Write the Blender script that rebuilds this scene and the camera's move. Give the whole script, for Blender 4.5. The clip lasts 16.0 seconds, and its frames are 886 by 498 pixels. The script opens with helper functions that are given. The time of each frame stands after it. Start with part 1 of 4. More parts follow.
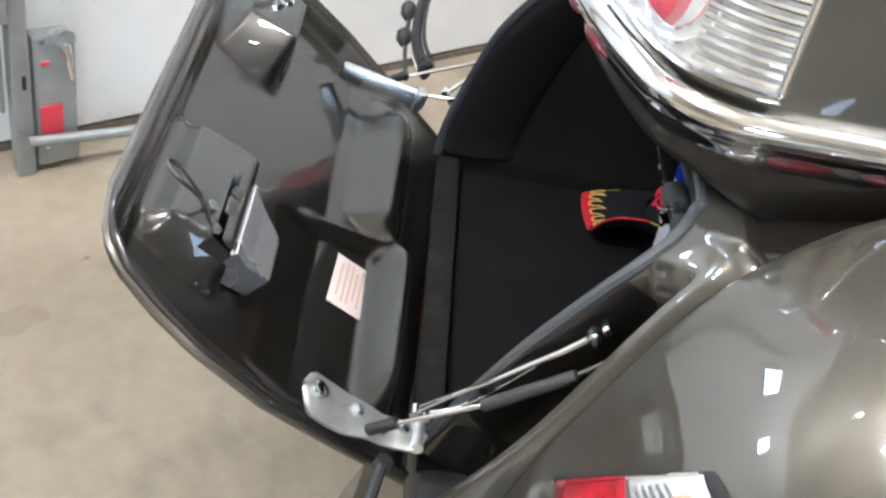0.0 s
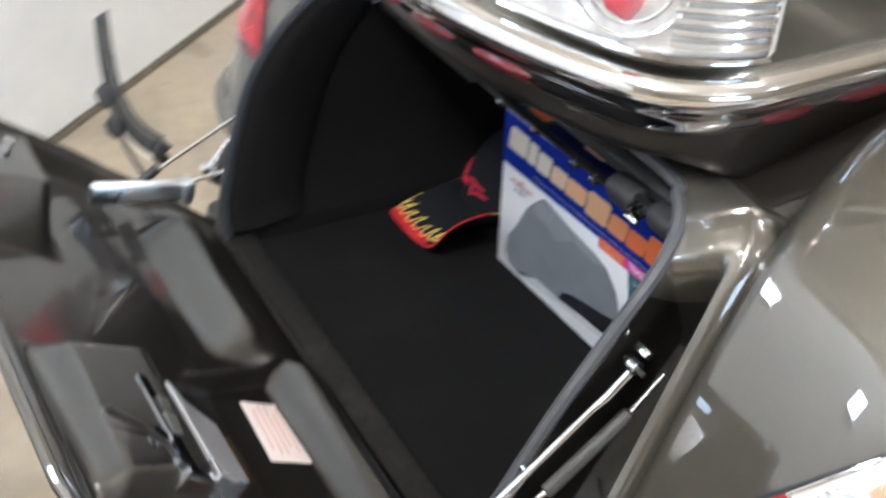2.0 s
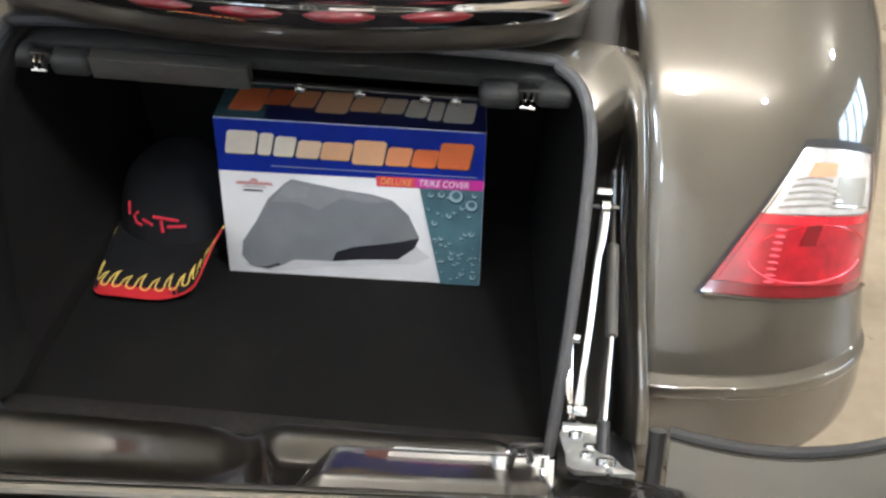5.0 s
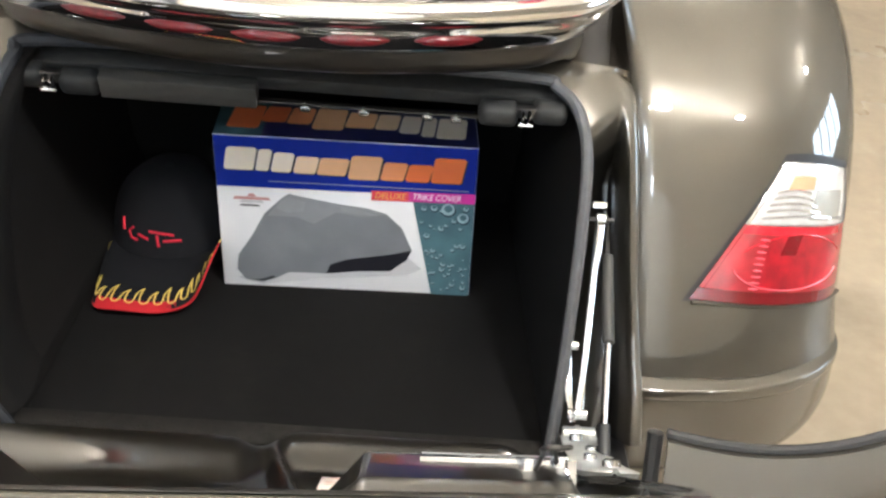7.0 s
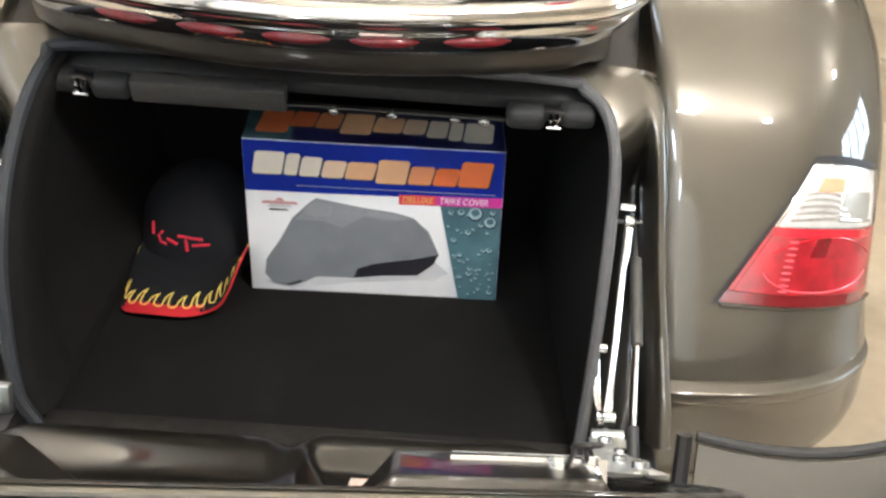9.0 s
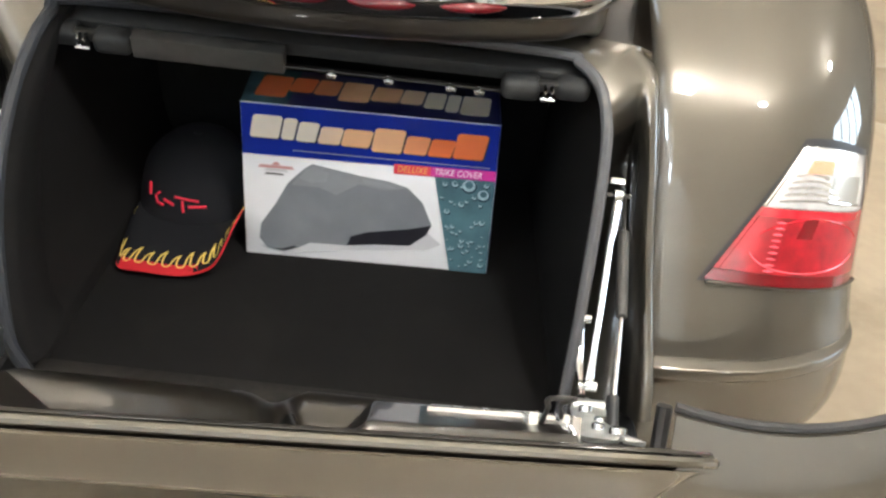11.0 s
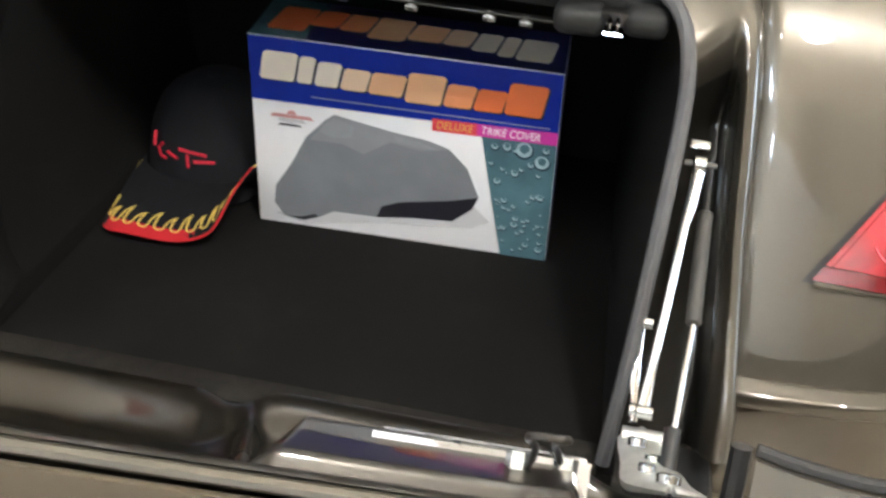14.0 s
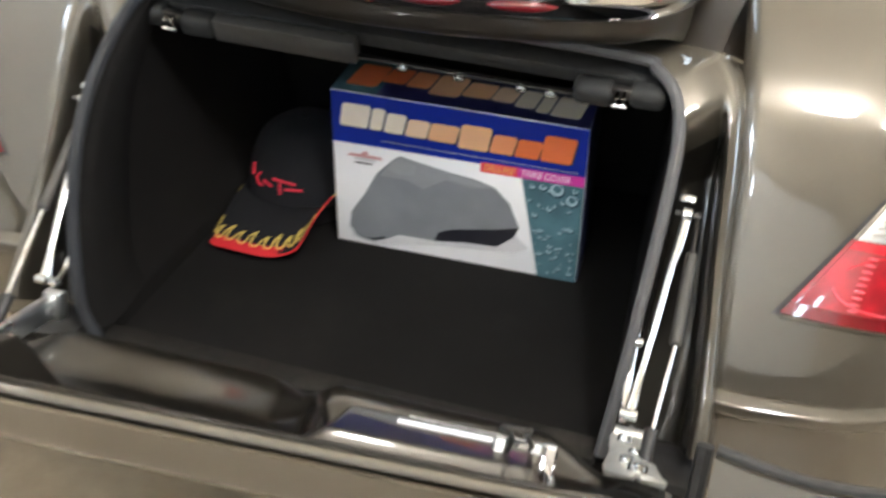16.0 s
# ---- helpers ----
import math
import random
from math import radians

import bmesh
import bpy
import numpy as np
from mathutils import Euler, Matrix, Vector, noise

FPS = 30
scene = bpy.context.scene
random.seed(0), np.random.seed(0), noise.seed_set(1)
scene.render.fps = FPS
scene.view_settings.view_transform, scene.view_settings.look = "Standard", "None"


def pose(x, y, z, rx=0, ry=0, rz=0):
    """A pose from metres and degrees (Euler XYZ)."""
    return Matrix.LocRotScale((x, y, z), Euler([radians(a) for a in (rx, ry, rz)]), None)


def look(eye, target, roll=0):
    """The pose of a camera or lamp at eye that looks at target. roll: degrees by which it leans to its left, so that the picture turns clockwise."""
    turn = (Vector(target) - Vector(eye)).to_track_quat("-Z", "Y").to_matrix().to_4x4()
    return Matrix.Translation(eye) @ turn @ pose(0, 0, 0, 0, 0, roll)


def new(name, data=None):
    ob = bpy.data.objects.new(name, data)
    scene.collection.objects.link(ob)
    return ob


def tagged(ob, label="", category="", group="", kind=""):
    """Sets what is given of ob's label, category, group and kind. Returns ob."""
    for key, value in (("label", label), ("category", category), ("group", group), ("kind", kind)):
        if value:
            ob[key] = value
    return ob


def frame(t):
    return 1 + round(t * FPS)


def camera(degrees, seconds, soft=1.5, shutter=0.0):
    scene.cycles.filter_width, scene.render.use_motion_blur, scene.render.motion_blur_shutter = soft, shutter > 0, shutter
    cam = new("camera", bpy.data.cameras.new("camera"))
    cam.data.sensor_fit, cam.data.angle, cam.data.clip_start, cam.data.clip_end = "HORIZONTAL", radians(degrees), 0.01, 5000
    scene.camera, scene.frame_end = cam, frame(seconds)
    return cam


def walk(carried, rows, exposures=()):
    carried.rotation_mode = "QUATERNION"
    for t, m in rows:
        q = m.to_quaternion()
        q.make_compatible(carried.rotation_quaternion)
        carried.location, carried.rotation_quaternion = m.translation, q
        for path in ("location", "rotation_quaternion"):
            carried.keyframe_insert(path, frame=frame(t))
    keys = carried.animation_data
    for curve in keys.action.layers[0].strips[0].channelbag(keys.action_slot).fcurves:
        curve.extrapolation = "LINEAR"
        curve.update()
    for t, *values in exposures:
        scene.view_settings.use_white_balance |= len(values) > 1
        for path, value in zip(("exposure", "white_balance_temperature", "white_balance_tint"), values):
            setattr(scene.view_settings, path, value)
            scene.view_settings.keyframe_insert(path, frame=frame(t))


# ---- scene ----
cam = camera(43.9, 16.0, soft=2.5, shutter=0.9)
PATH = [
    (0, (1.264, -0.092, 1.403), (-0.323, 0.036, 0.192), 12.1),
    (0.5, (1.232, -0.128, 1.403), (-0.351, 0.066, 0.196), 11.4),
    (1, (1.189, -0.233, 1.391), (-0.377, 0.157, 0.21), 8.0),
    (1.5, (1.085, -0.318, 1.358), (-0.414, 0.278, 0.175), 6.2),
    (2, (0.959, -0.427, 1.362), (-0.406, 0.427, 0.175), 3.7),
    (2.5, (0.899, -0.606, 1.335), (-0.276, 0.57, 0.222), 3.0),
    (3, (0.777, -0.741, 1.338), (-0.164, 0.579, 0.167), 2.1),
    (3.5, (0.594, -0.777, 1.334), (-0.156, 0.662, 0.165), -0.1),
    (4, (0.454, -0.832, 1.33), (-0.061, 0.71, 0.166), 2.0),
    (4.5, (0.316, -0.909, 1.316), (0.154, 0.734, 0.188), 1.8),
    (7, (0.155, -0.991, 1.348), (0.22, 0.679, 0.249), 5.3),
    (7.5, (0.16, -0.985, 1.348), (0.216, 0.669, 0.225), 4.4),
    (8, (0.152, -0.992, 1.346), (0.173, 0.678, 0.245), 4.4),
    (8.5, (0.148, -0.995, 1.343), (0.171, 0.687, 0.262), 4.3),
    (11, (0.171, -1.035, 1.315), (0.185, 0.645, 0.23), 6.6),
    (11.5, (0.236, -0.996, 1.327), (0.133, 0.669, 0.223), 5.5),
    (12, (0.312, -0.935, 1.303), (0.07, 0.752, 0.256), 8.6),
    (12.5, (0.303, -0.858, 1.214), (0.077, 0.868, 0.231), 7.7),
    (13, (0.278, -0.827, 1.151), (0.029, 0.877, 0.134), 6.2),
    (13.5, (0.28, -0.81, 1.138), (0.056, 0.859, 0.059), 5.4),
    (14, (0.293, -0.781, 1.146), (0.047, 0.86, 0.03), 4.8),
    (14.5, (0.261, -0.79, 1.181), (-0.053, 0.862, 0.098), 5.4),
    (15, (0.245, -0.842, 1.225), (-0.061, 0.787, 0.105), 6.2),
    (15.5, (0.302, -0.894, 1.292), (0.004, 0.735, 0.17), 6.2),
    (16, (0.392, -0.95, 1.325), (-0.026, 0.641, 0.188), 3.2),
]
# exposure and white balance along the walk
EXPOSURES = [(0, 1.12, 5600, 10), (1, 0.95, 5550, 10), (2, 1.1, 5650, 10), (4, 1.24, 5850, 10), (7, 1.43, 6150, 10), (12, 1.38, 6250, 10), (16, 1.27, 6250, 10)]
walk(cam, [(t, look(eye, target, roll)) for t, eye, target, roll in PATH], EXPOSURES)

# ---------------------------------------------------------------- world and light
world = bpy.data.worlds.new("world")
scene.world = world
world.use_nodes = True
world.node_tree.nodes["Background"].inputs[0].default_value = (0.75, 0.85, 1.0, 1)
world.node_tree.nodes["Background"].inputs[1].default_value = 0.3


# ---------------------------------------------------------------- materials
def material(name, colour, rough=0.5, metal=0.0, coat=0.0, spread=0.15, grain=60.0, bump=0.0, bump_scale=300.0,
             spec=0.5, patch=3.0, transmission=0.0, rough_spread=0.0, emission=0.0, alpha=1.0, coat_ior=1.5):
    """A surface whose colour varies at two scales, with a fine relief."""
    m = bpy.data.materials.new(name)
    m.use_nodes = True
    nodes, links = m.node_tree.nodes, m.node_tree.links
    b = nodes["Principled BSDF"]
    b.inputs["Roughness"].default_value = rough
    b.inputs["Metallic"].default_value = metal
    b.inputs["Coat Weight"].default_value = coat
    b.inputs["Coat Roughness"].default_value = 0.015
    b.inputs["Coat IOR"].default_value = coat_ior
    b.inputs["Specular IOR Level"].default_value = spec
    b.inputs["Transmission Weight"].default_value = transmission
    b.inputs["Alpha"].default_value = alpha
    tex = nodes.new("ShaderNodeTexCoord")
    fine, broad = nodes.new("ShaderNodeTexNoise"), nodes.new("ShaderNodeTexNoise")
    fine.inputs["Scale"].default_value, broad.inputs["Scale"].default_value = grain, patch
    fine.inputs["Detail"].default_value, broad.inputs["Detail"].default_value = 4, 5
    for n in (fine, broad):
        links.new(tex.outputs["Object"], n.inputs["Vector"])
    mean = nodes.new("ShaderNodeMath")
    mean.operation = "ADD"
    links.new(fine.outputs["Fac"], mean.inputs[0])
    links.new(broad.outputs["Fac"], mean.inputs[1])
    ramp = nodes.new("ShaderNodeMapRange")
    ramp.inputs["From Min"].default_value, ramp.inputs["From Max"].default_value = 0.6, 1.4
    ramp.inputs["To Min"].default_value, ramp.inputs["To Max"].default_value = 1 - spread, 1 + spread
    links.new(mean.outputs[0], ramp.inputs["Value"])
    mix = nodes.new("ShaderNodeVectorMath")
    mix.operation = "SCALE"
    mix.inputs[0].default_value = colour
    links.new(ramp.outputs["Result"], mix.inputs["Scale"])
    links.new(mix.outputs["Vector"], b.inputs["Base Color"])
    if rough_spread:
        rr = nodes.new("ShaderNodeMapRange")
        rr.inputs["From Min"].default_value, rr.inputs["From Max"].default_value = 0.35, 0.65
        rr.inputs["To Min"].default_value, rr.inputs["To Max"].default_value = max(rough - rough_spread, 0.02), rough + rough_spread
        links.new(broad.outputs["Fac"], rr.inputs["Value"])
        links.new(rr.outputs["Result"], b.inputs["Roughness"])
    if bump:
        relief, bn = nodes.new("ShaderNodeTexNoise"), nodes.new("ShaderNodeBump")
        relief.inputs["Scale"].default_value = bump_scale
        relief.inputs["Detail"].default_value = 3
        links.new(tex.outputs["Object"], relief.inputs["Vector"])
        bn.inputs["Strength"].default_value, bn.inputs["Distance"].default_value = bump, 0.002
        links.new(relief.outputs["Fac"], bn.inputs["Height"])
        links.new(bn.outputs["Normal"], b.inputs["Normal"])
    if emission:
        b.inputs["Emission Color"].default_value = (*colour, 1)
        b.inputs["Emission Strength"].default_value = emission
    return m


PAINT = material("bronze_grey_paint", (0.106, 0.095, 0.075), rough=0.58, metal=0.85, coat=1.0, coat_ior=2.0, spread=0.16, grain=1500, patch=2)
INNER = material("inner_paint_and_channel_shade", (0.019, 0.0165, 0.0128), rough=0.45, metal=0.6, coat=1.0, coat_ior=1.6, spread=0.18, grain=1300, patch=4)
DARKMIRROR = material("dark_mirror", (0.55, 0.56, 0.6), rough=0.04, metal=1.0, spread=0.05, grain=40)
CHROME = material("chrome", (0.85, 0.85, 0.86), rough=0.06, metal=1.0, spread=0.04, grain=40, rough_spread=0.03)
SATIN = material("satin_chrome", (0.8, 0.8, 0.81), rough=0.3, metal=0.8, spread=0.08, grain=50, rough_spread=0.06)
CASTZINC = material("cast_zinc", (0.74, 0.75, 0.73), rough=0.36, metal=0.75, spread=0.2, grain=70, bump=0.2, bump_scale=140)
DARKSTEEL = material("dark_steel", (0.13, 0.125, 0.12), rough=0.3, metal=0.9, spread=0.2, grain=60)
ZINC = material("zinc_plate", (0.6, 0.62, 0.63), rough=0.24, metal=1.0, spread=0.15, grain=50, bump=0.15, bump_scale=120, rough_spread=0.1)
CARPET = material("black_carpet", (0.0095, 0.0088, 0.0086), rough=0.95, spread=0.35, grain=500, bump=0.8, bump_scale=700, spec=0.15, patch=6)
# black edging with the window's bluish light mixed into its colour
EDGING = material("window_tinted_edging", (0.019, 0.021, 0.026), rough=0.7, spread=0.25, grain=300, bump=0.3, bump_scale=500)
# the skirt's dark finish; on the deck it stands in for shade
SKIRT_SHADE = material("underside_and_deck_shade", (0.022, 0.018, 0.014), rough=0.4, metal=0.3, coat=0.35, spread=0.2, grain=600)
RUBBER = material("grey_rubber", (0.03, 0.03, 0.031), rough=0.55, spread=0.2, grain=90, bump=0.1)
BLACK = material("black_plastic", (0.02, 0.02, 0.021), rough=0.45, spread=0.2, grain=120, bump=0.1)
HOUSING = material("dark_grey_plastic", (0.032, 0.032, 0.031), rough=0.6, spread=0.25, grain=90, bump=0.15, spec=0.3)
GREYPLASTIC = material("grey_plastic", (0.055, 0.052, 0.047), rough=0.5, spread=0.2, grain=80, bump=0.15)
STRIP = material("brown_rubber", (0.16, 0.135, 0.1), rough=0.7, spread=0.3, grain=40, bump=0.2)
SILL = material("sill_strip", (0.016, 0.0145, 0.013), rough=0.85, spread=0.4, grain=70, bump=0.4, spec=0.2)
REDLENS = material("red_lens", (0.36, 0.004, 0.014), rough=0.3, coat=0.8, spread=0.55, grain=45, patch=20)
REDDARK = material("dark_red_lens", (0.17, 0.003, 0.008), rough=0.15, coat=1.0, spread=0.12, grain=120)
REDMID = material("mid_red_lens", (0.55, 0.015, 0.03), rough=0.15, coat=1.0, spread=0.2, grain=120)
SEALRUBBER = material("pale_grey_rubber", (0.08, 0.08, 0.085), rough=0.5, spread=0.15, grain=90, bump=0.1)
MARKER = material("marker_red", (0.1, 0.002, 0.006), rough=0.35, spec=0.25, coat=0.5, spread=0.4, grain=150)
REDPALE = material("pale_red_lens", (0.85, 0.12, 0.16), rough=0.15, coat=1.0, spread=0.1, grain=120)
LENSGLASS = material("lens_glass", (0.9, 0.9, 0.9), rough=0.03, spread=0.0, spec=0.6, alpha=0.15)
GREYBOWL = material("grey_bowl", (0.42, 0.41, 0.37), rough=0.25, metal=0.6, spread=0.3, grain=60, patch=25)
AMBER = material("amber_bulb", (0.75, 0.28, 0.12), rough=0.2, coat=0.6, spread=0.1)
REFLECTOR = material("lamp_reflector", (0.84, 0.835, 0.82), rough=0.16, metal=0.5, coat=0.5, spread=0.3, grain=60, patch=30, bump=0.3, bump_scale=90)
CONCRETE = material("concrete", (0.345, 0.288, 0.212), rough=0.38, spread=0.14, grain=25, bump=0.2, bump_scale=60, patch=1.6, rough_spread=0.12)
WHITEWALL = material("white_wall", (0.87, 0.88, 0.88), rough=0.5, spread=0.05, grain=12, patch=1.2, bump=0.05, bump_scale=20)
TANWALL = material("tan_wall", (0.33, 0.295, 0.24), rough=0.8, spread=0.08, grain=10, patch=0.8)
CEILING = material("ceiling_paint", (0.74, 0.66, 0.54), rough=0.8, spread=0.1, grain=8, patch=0.6)
STEEL = material("painted_steel", (0.33, 0.35, 0.35), rough=0.4, metal=0.3, spread=0.15, grain=30, bump=0.05)
PAPER = material("white_card", (0.88, 0.88, 0.9), rough=0.3, spread=0.03, grain=40)
BLUE = material("blue_print", (0.012, 0.03, 0.3), rough=0.22, spread=0.06, grain=40)
NAVY = material("navy_print", (0.01, 0.012, 0.07), rough=0.3, spread=0.1, grain=40)
FOLDPRINT = material("fold_grey_print", (0.25, 0.26, 0.28), rough=0.3, spread=0.2, grain=20, patch=14)
HAZEPRINT = material("haze_grey_print", (0.285, 0.295, 0.315), rough=0.3, spread=0.2, grain=20, patch=14)
GREYPRINT = material("grey_print", (0.2, 0.21, 0.23), rough=0.3, spread=0.15, grain=20, patch=12)
PALEPRINT = material("pale_grey_print", (0.32, 0.33, 0.35), rough=0.3, spread=0.2, grain=20, patch=14)
DARKPRINT = material("dark_print", (0.018, 0.018, 0.024), rough=0.3, spread=0.1)
TEAL = material("teal_print", (0.075, 0.15, 0.18), rough=0.25, spread=0.35, grain=30, patch=14)
DROP = material("drop_print", (0.3, 0.42, 0.47), rough=0.2, spread=0.3, grain=200)
DROPDARK = material("drop_shadow_print", (0.012, 0.03, 0.045), rough=0.25, spread=0.1)
MAGENTA = material("magenta_print", (0.55, 0.035, 0.3), rough=0.3, spread=0.05)
REDPRINT = material("red_print", (0.68, 0.06, 0.09), rough=0.3, spread=0.05)
CREAM = material("cream_print", (0.86, 0.78, 0.66), rough=0.3, spread=0.04)
PEACH = material("peach_print", (0.86, 0.5, 0.28), rough=0.3, spread=0.04)
ORANGE = material("orange_print", (0.82, 0.2, 0.07), rough=0.3, spread=0.04)
CREAM2 = material("warm_cream_print", (0.86, 0.64, 0.46), rough=0.3, spread=0.04)
ORANGE2 = material("pale_orange_print", (0.84, 0.34, 0.16), rough=0.3, spread=0.04)
SOFTPRINT = material("soft_grey_print", (0.6, 0.6, 0.62), rough=0.3, spread=0.05)
REDSOFT = material("soft_red_print", (0.6, 0.3, 0.3), rough=0.3, spread=0.1)
YELLOWPRINT = material("yellow_print", (0.75, 0.5, 0.1), rough=0.3, spread=0.04)
TAG = material("pink_label", (0.9, 0.78, 0.73), rough=0.4, spread=0.05, grain=60)
TAGINK = material("label_ink", (0.72, 0.46, 0.4), rough=0.5, spread=0.1)
TWILL = material("black_twill", (0.012, 0.012, 0.014), rough=0.9, spread=0.3, grain=900, bump=0.5, bump_scale=1200, spec=0.2)
REDTWILL = material("red_twill", (0.55, 0.01, 0.02), rough=0.8, spread=0.2, grain=900, bump=0.4, bump_scale=1200)
YELLOWTHREAD = material("yellow_thread", (0.82, 0.6, 0.13), rough=0.7, spread=0.25, grain=700, bump=0.4, bump_scale=900)
REDTHREAD = material("red_thread", (0.7, 0.02, 0.05), rough=0.7, spread=0.25, grain=700, bump=0.4, bump_scale=900)
TUBE = material("lamp_glass", (1.0, 0.975, 0.93), emission=150.0, spread=0.01)
TUBE_LARGE = material("large_lamp_glass", (1.0, 0.975, 0.93), emission=95.0, spread=0.01)
TUBE_FILL = material("fill_lamp_glass", (1.0, 0.975, 0.93), emission=200.0, spread=0.01)
DAY = material("daylight", (0.75, 0.88, 1.0), emission=14.0, spread=0.01)
DAYSOFT = material("soft_daylight", (0.72, 0.87, 1.0), emission=3.2, spread=0.01)


# ---------------------------------------------------------------- builders
def stains(m, colour, scale, low, high, amount):
    """Irregular spots of another colour over a material."""
    nodes, links = m.node_tree.nodes, m.node_tree.links
    b = nodes["Principled BSDF"]
    under = b.inputs["Base Color"].links[0].from_socket
    tex, noise, span, mix = (nodes.new(k) for k in ("ShaderNodeTexCoord", "ShaderNodeTexNoise", "ShaderNodeMapRange", "ShaderNodeMix"))
    noise.inputs["Scale"].default_value, noise.inputs["Detail"].default_value = scale, 6
    noise.inputs["Roughness"].default_value = 0.65
    links.new(tex.outputs["Object"], noise.inputs["Vector"])
    span.inputs["From Min"].default_value, span.inputs["From Max"].default_value = low, high
    span.inputs["To Max"].default_value = amount
    links.new(noise.outputs["Fac"], span.inputs["Value"])
    mix.data_type = "RGBA"
    links.new(span.outputs["Result"], mix.inputs[0])
    links.new(under, mix.inputs[6])
    mix.inputs[7].default_value = (*colour, 1)
    links.new(mix.outputs[2], b.inputs["Base Color"])


stains(CONCRETE, (0.12, 0.1, 0.075), 1.7, 0.53, 0.75, 0.7)
stains(CONCRETE, (0.05, 0.04, 0.03), 9.0, 0.68, 0.74, 0.8)
stains(CONCRETE, (0.5, 0.46, 0.38), 4.0, 0.62, 0.74, 0.5)
stains(WHITEWALL, (0.42, 0.35, 0.25), 3.3, 0.62, 0.8, 0.45)
stains(SILL, (0.06, 0.055, 0.048), 14.0, 0.5, 0.72, 0.5)
stains(CARPET, (0.024, 0.022, 0.02), 11.0, 0.56, 0.8, 0.4)
stains(STEEL, (0.16, 0.13, 0.1), 16.0, 0.58, 0.72, 0.5)


def place(ob, parent):
    if parent is not None:
        ob.parent = parent
        if parent.type == "EMPTY":
            ob.matrix_parent_inverse = Matrix.Translation(-parent.location)
    return ob


def part(name, bm, mat, parent=None, label="", sharp=40):
    me = bpy.data.meshes.new(name)
    bm.normal_update()
    bm.to_mesh(me)
    bm.free()
    me.materials.append(mat)
    me.polygons.foreach_set("use_smooth", [True] * len(me.polygons))
    me.set_sharp_from_angle(angle=radians(sharp))
    ob = place(new(name, me), parent)
    return tagged(ob, label) if label else ob


def thing(name, where, label, category, group="", kind=""):
    e = new(name)
    e.location = where
    e.empty_display_size = 0.1
    return tagged(e, label, category, group, kind)


def grid(fn, us, vs, close_u=False):
    """A surface of points fn(u, v)."""
    bm = bmesh.new()
    rows = [[bm.verts.new(fn(u, v)) for v in vs] for u in us]
    n = len(rows) if close_u else len(rows) - 1
    for i in range(n):
        a, b = rows[i], rows[(i + 1) % len(rows)]
        for j in range(len(vs) - 1):
            bm.faces.new((a[j], b[j], b[j + 1], a[j + 1]))
    return bm


def spline(points, n):
    """n points evenly along a smooth curve through the given ones."""
    p = [Vector(q) for q in points]
    p = [p[0] * 2 - p[1], *p, p[-1] * 2 - p[-2]]
    dense = []
    for i in range(1, len(p) - 2):
        for k in range(16):
            t = k / 16
            a, b, c, d = p[i - 1], p[i], p[i + 1], p[i + 2]
            dense.append(0.5 * (2 * b + (c - a) * t + (2 * a - 5 * b + 4 * c - d) * t * t + (3 * b - a - 3 * c + d) * t ** 3))
    dense.append(p[-2])
    run = [0.0]
    for a, b in zip(dense, dense[1:]):
        run.append(run[-1] + (b - a).length)
    out, j = [], 0
    for k in range(n):
        want = run[-1] * k / (n - 1)
        while j < len(run) - 2 and run[j + 1] < want:
            j += 1
        f = (want - run[j]) / max(run[j + 1] - run[j], 1e-9)
        out.append(dense[j].lerp(dense[j + 1], min(max(f, 0), 1)))
    return out


def tube(points, radius, seg=12, flat=1.0, up=(0, 0, 1), caps=True):
    """A rod along points; radius a number or one for each point; flat squeezes it across up."""
    pts = [Vector(p) for p in points]
    rad = radius if isinstance(radius, (list, tuple)) else [radius] * len(pts)
    bm = bmesh.new()
    rings = []
    for i, p in enumerate(pts):
        d = (pts[min(i + 1, len(pts) - 1)] - pts[max(i - 1, 0)]).normalized()
        s = d.cross(Vector(up))
        s = s.normalized() if s.length > 1e-4 else d.cross(Vector((1, 0, 0))).normalized()
        w = s.cross(d)
        rings.append([bm.verts.new(p + (s * math.cos(2 * math.pi * k / seg) + w * math.sin(2 * math.pi * k / seg) * flat) * rad[i]) for k in range(seg)])
    for a, b in zip(rings, rings[1:]):
        for k in range(seg):
            bm.faces.new((a[k], a[(k + 1) % seg], b[(k + 1) % seg], b[k]))
    if caps:
        bm.faces.new(rings[0][::-1])
        bm.faces.new(rings[-1])
    return bm


def rbox(size, m, bevel=0.004, seg=2):
    """A box with rounded edges, of that size, at the pose m."""
    bm = bmesh.new()
    bmesh.ops.create_cube(bm, size=1.0, matrix=Matrix.Diagonal((*size, 1)))
    if bevel:
        bmesh.ops.bevel(bm, geom=list(bm.edges), offset=bevel, segments=seg, affect="EDGES", profile=0.5)
    bm.transform(m)
    return bm


def slab(outline, depth, m, bevel=0.0):
    """A flat piece of a 2D outline, depth thick towards +z of m."""
    bm = bmesh.new()
    f = bm.faces.new([bm.verts.new((x, y, 0)) for x, y in outline])
    f.normal_update()
    if f.normal.z > 0:
        f.normal_flip()
    r = bmesh.ops.extrude_face_region(bm, geom=[f])
    top = [v for v in r["geom"] if isinstance(v, bmesh.types.BMVert)]
    bmesh.ops.translate(bm, verts=top, vec=(0, 0, depth))
    bmesh.ops.recalc_face_normals(bm, faces=bm.faces)
    if bevel:
        edges = [e for e in bm.edges if all(v in top for v in e.verts)]
        bmesh.ops.bevel(bm, geom=edges, offset=bevel, segments=2, affect="EDGES", profile=0.5)
    bm.transform(m)
    return bm


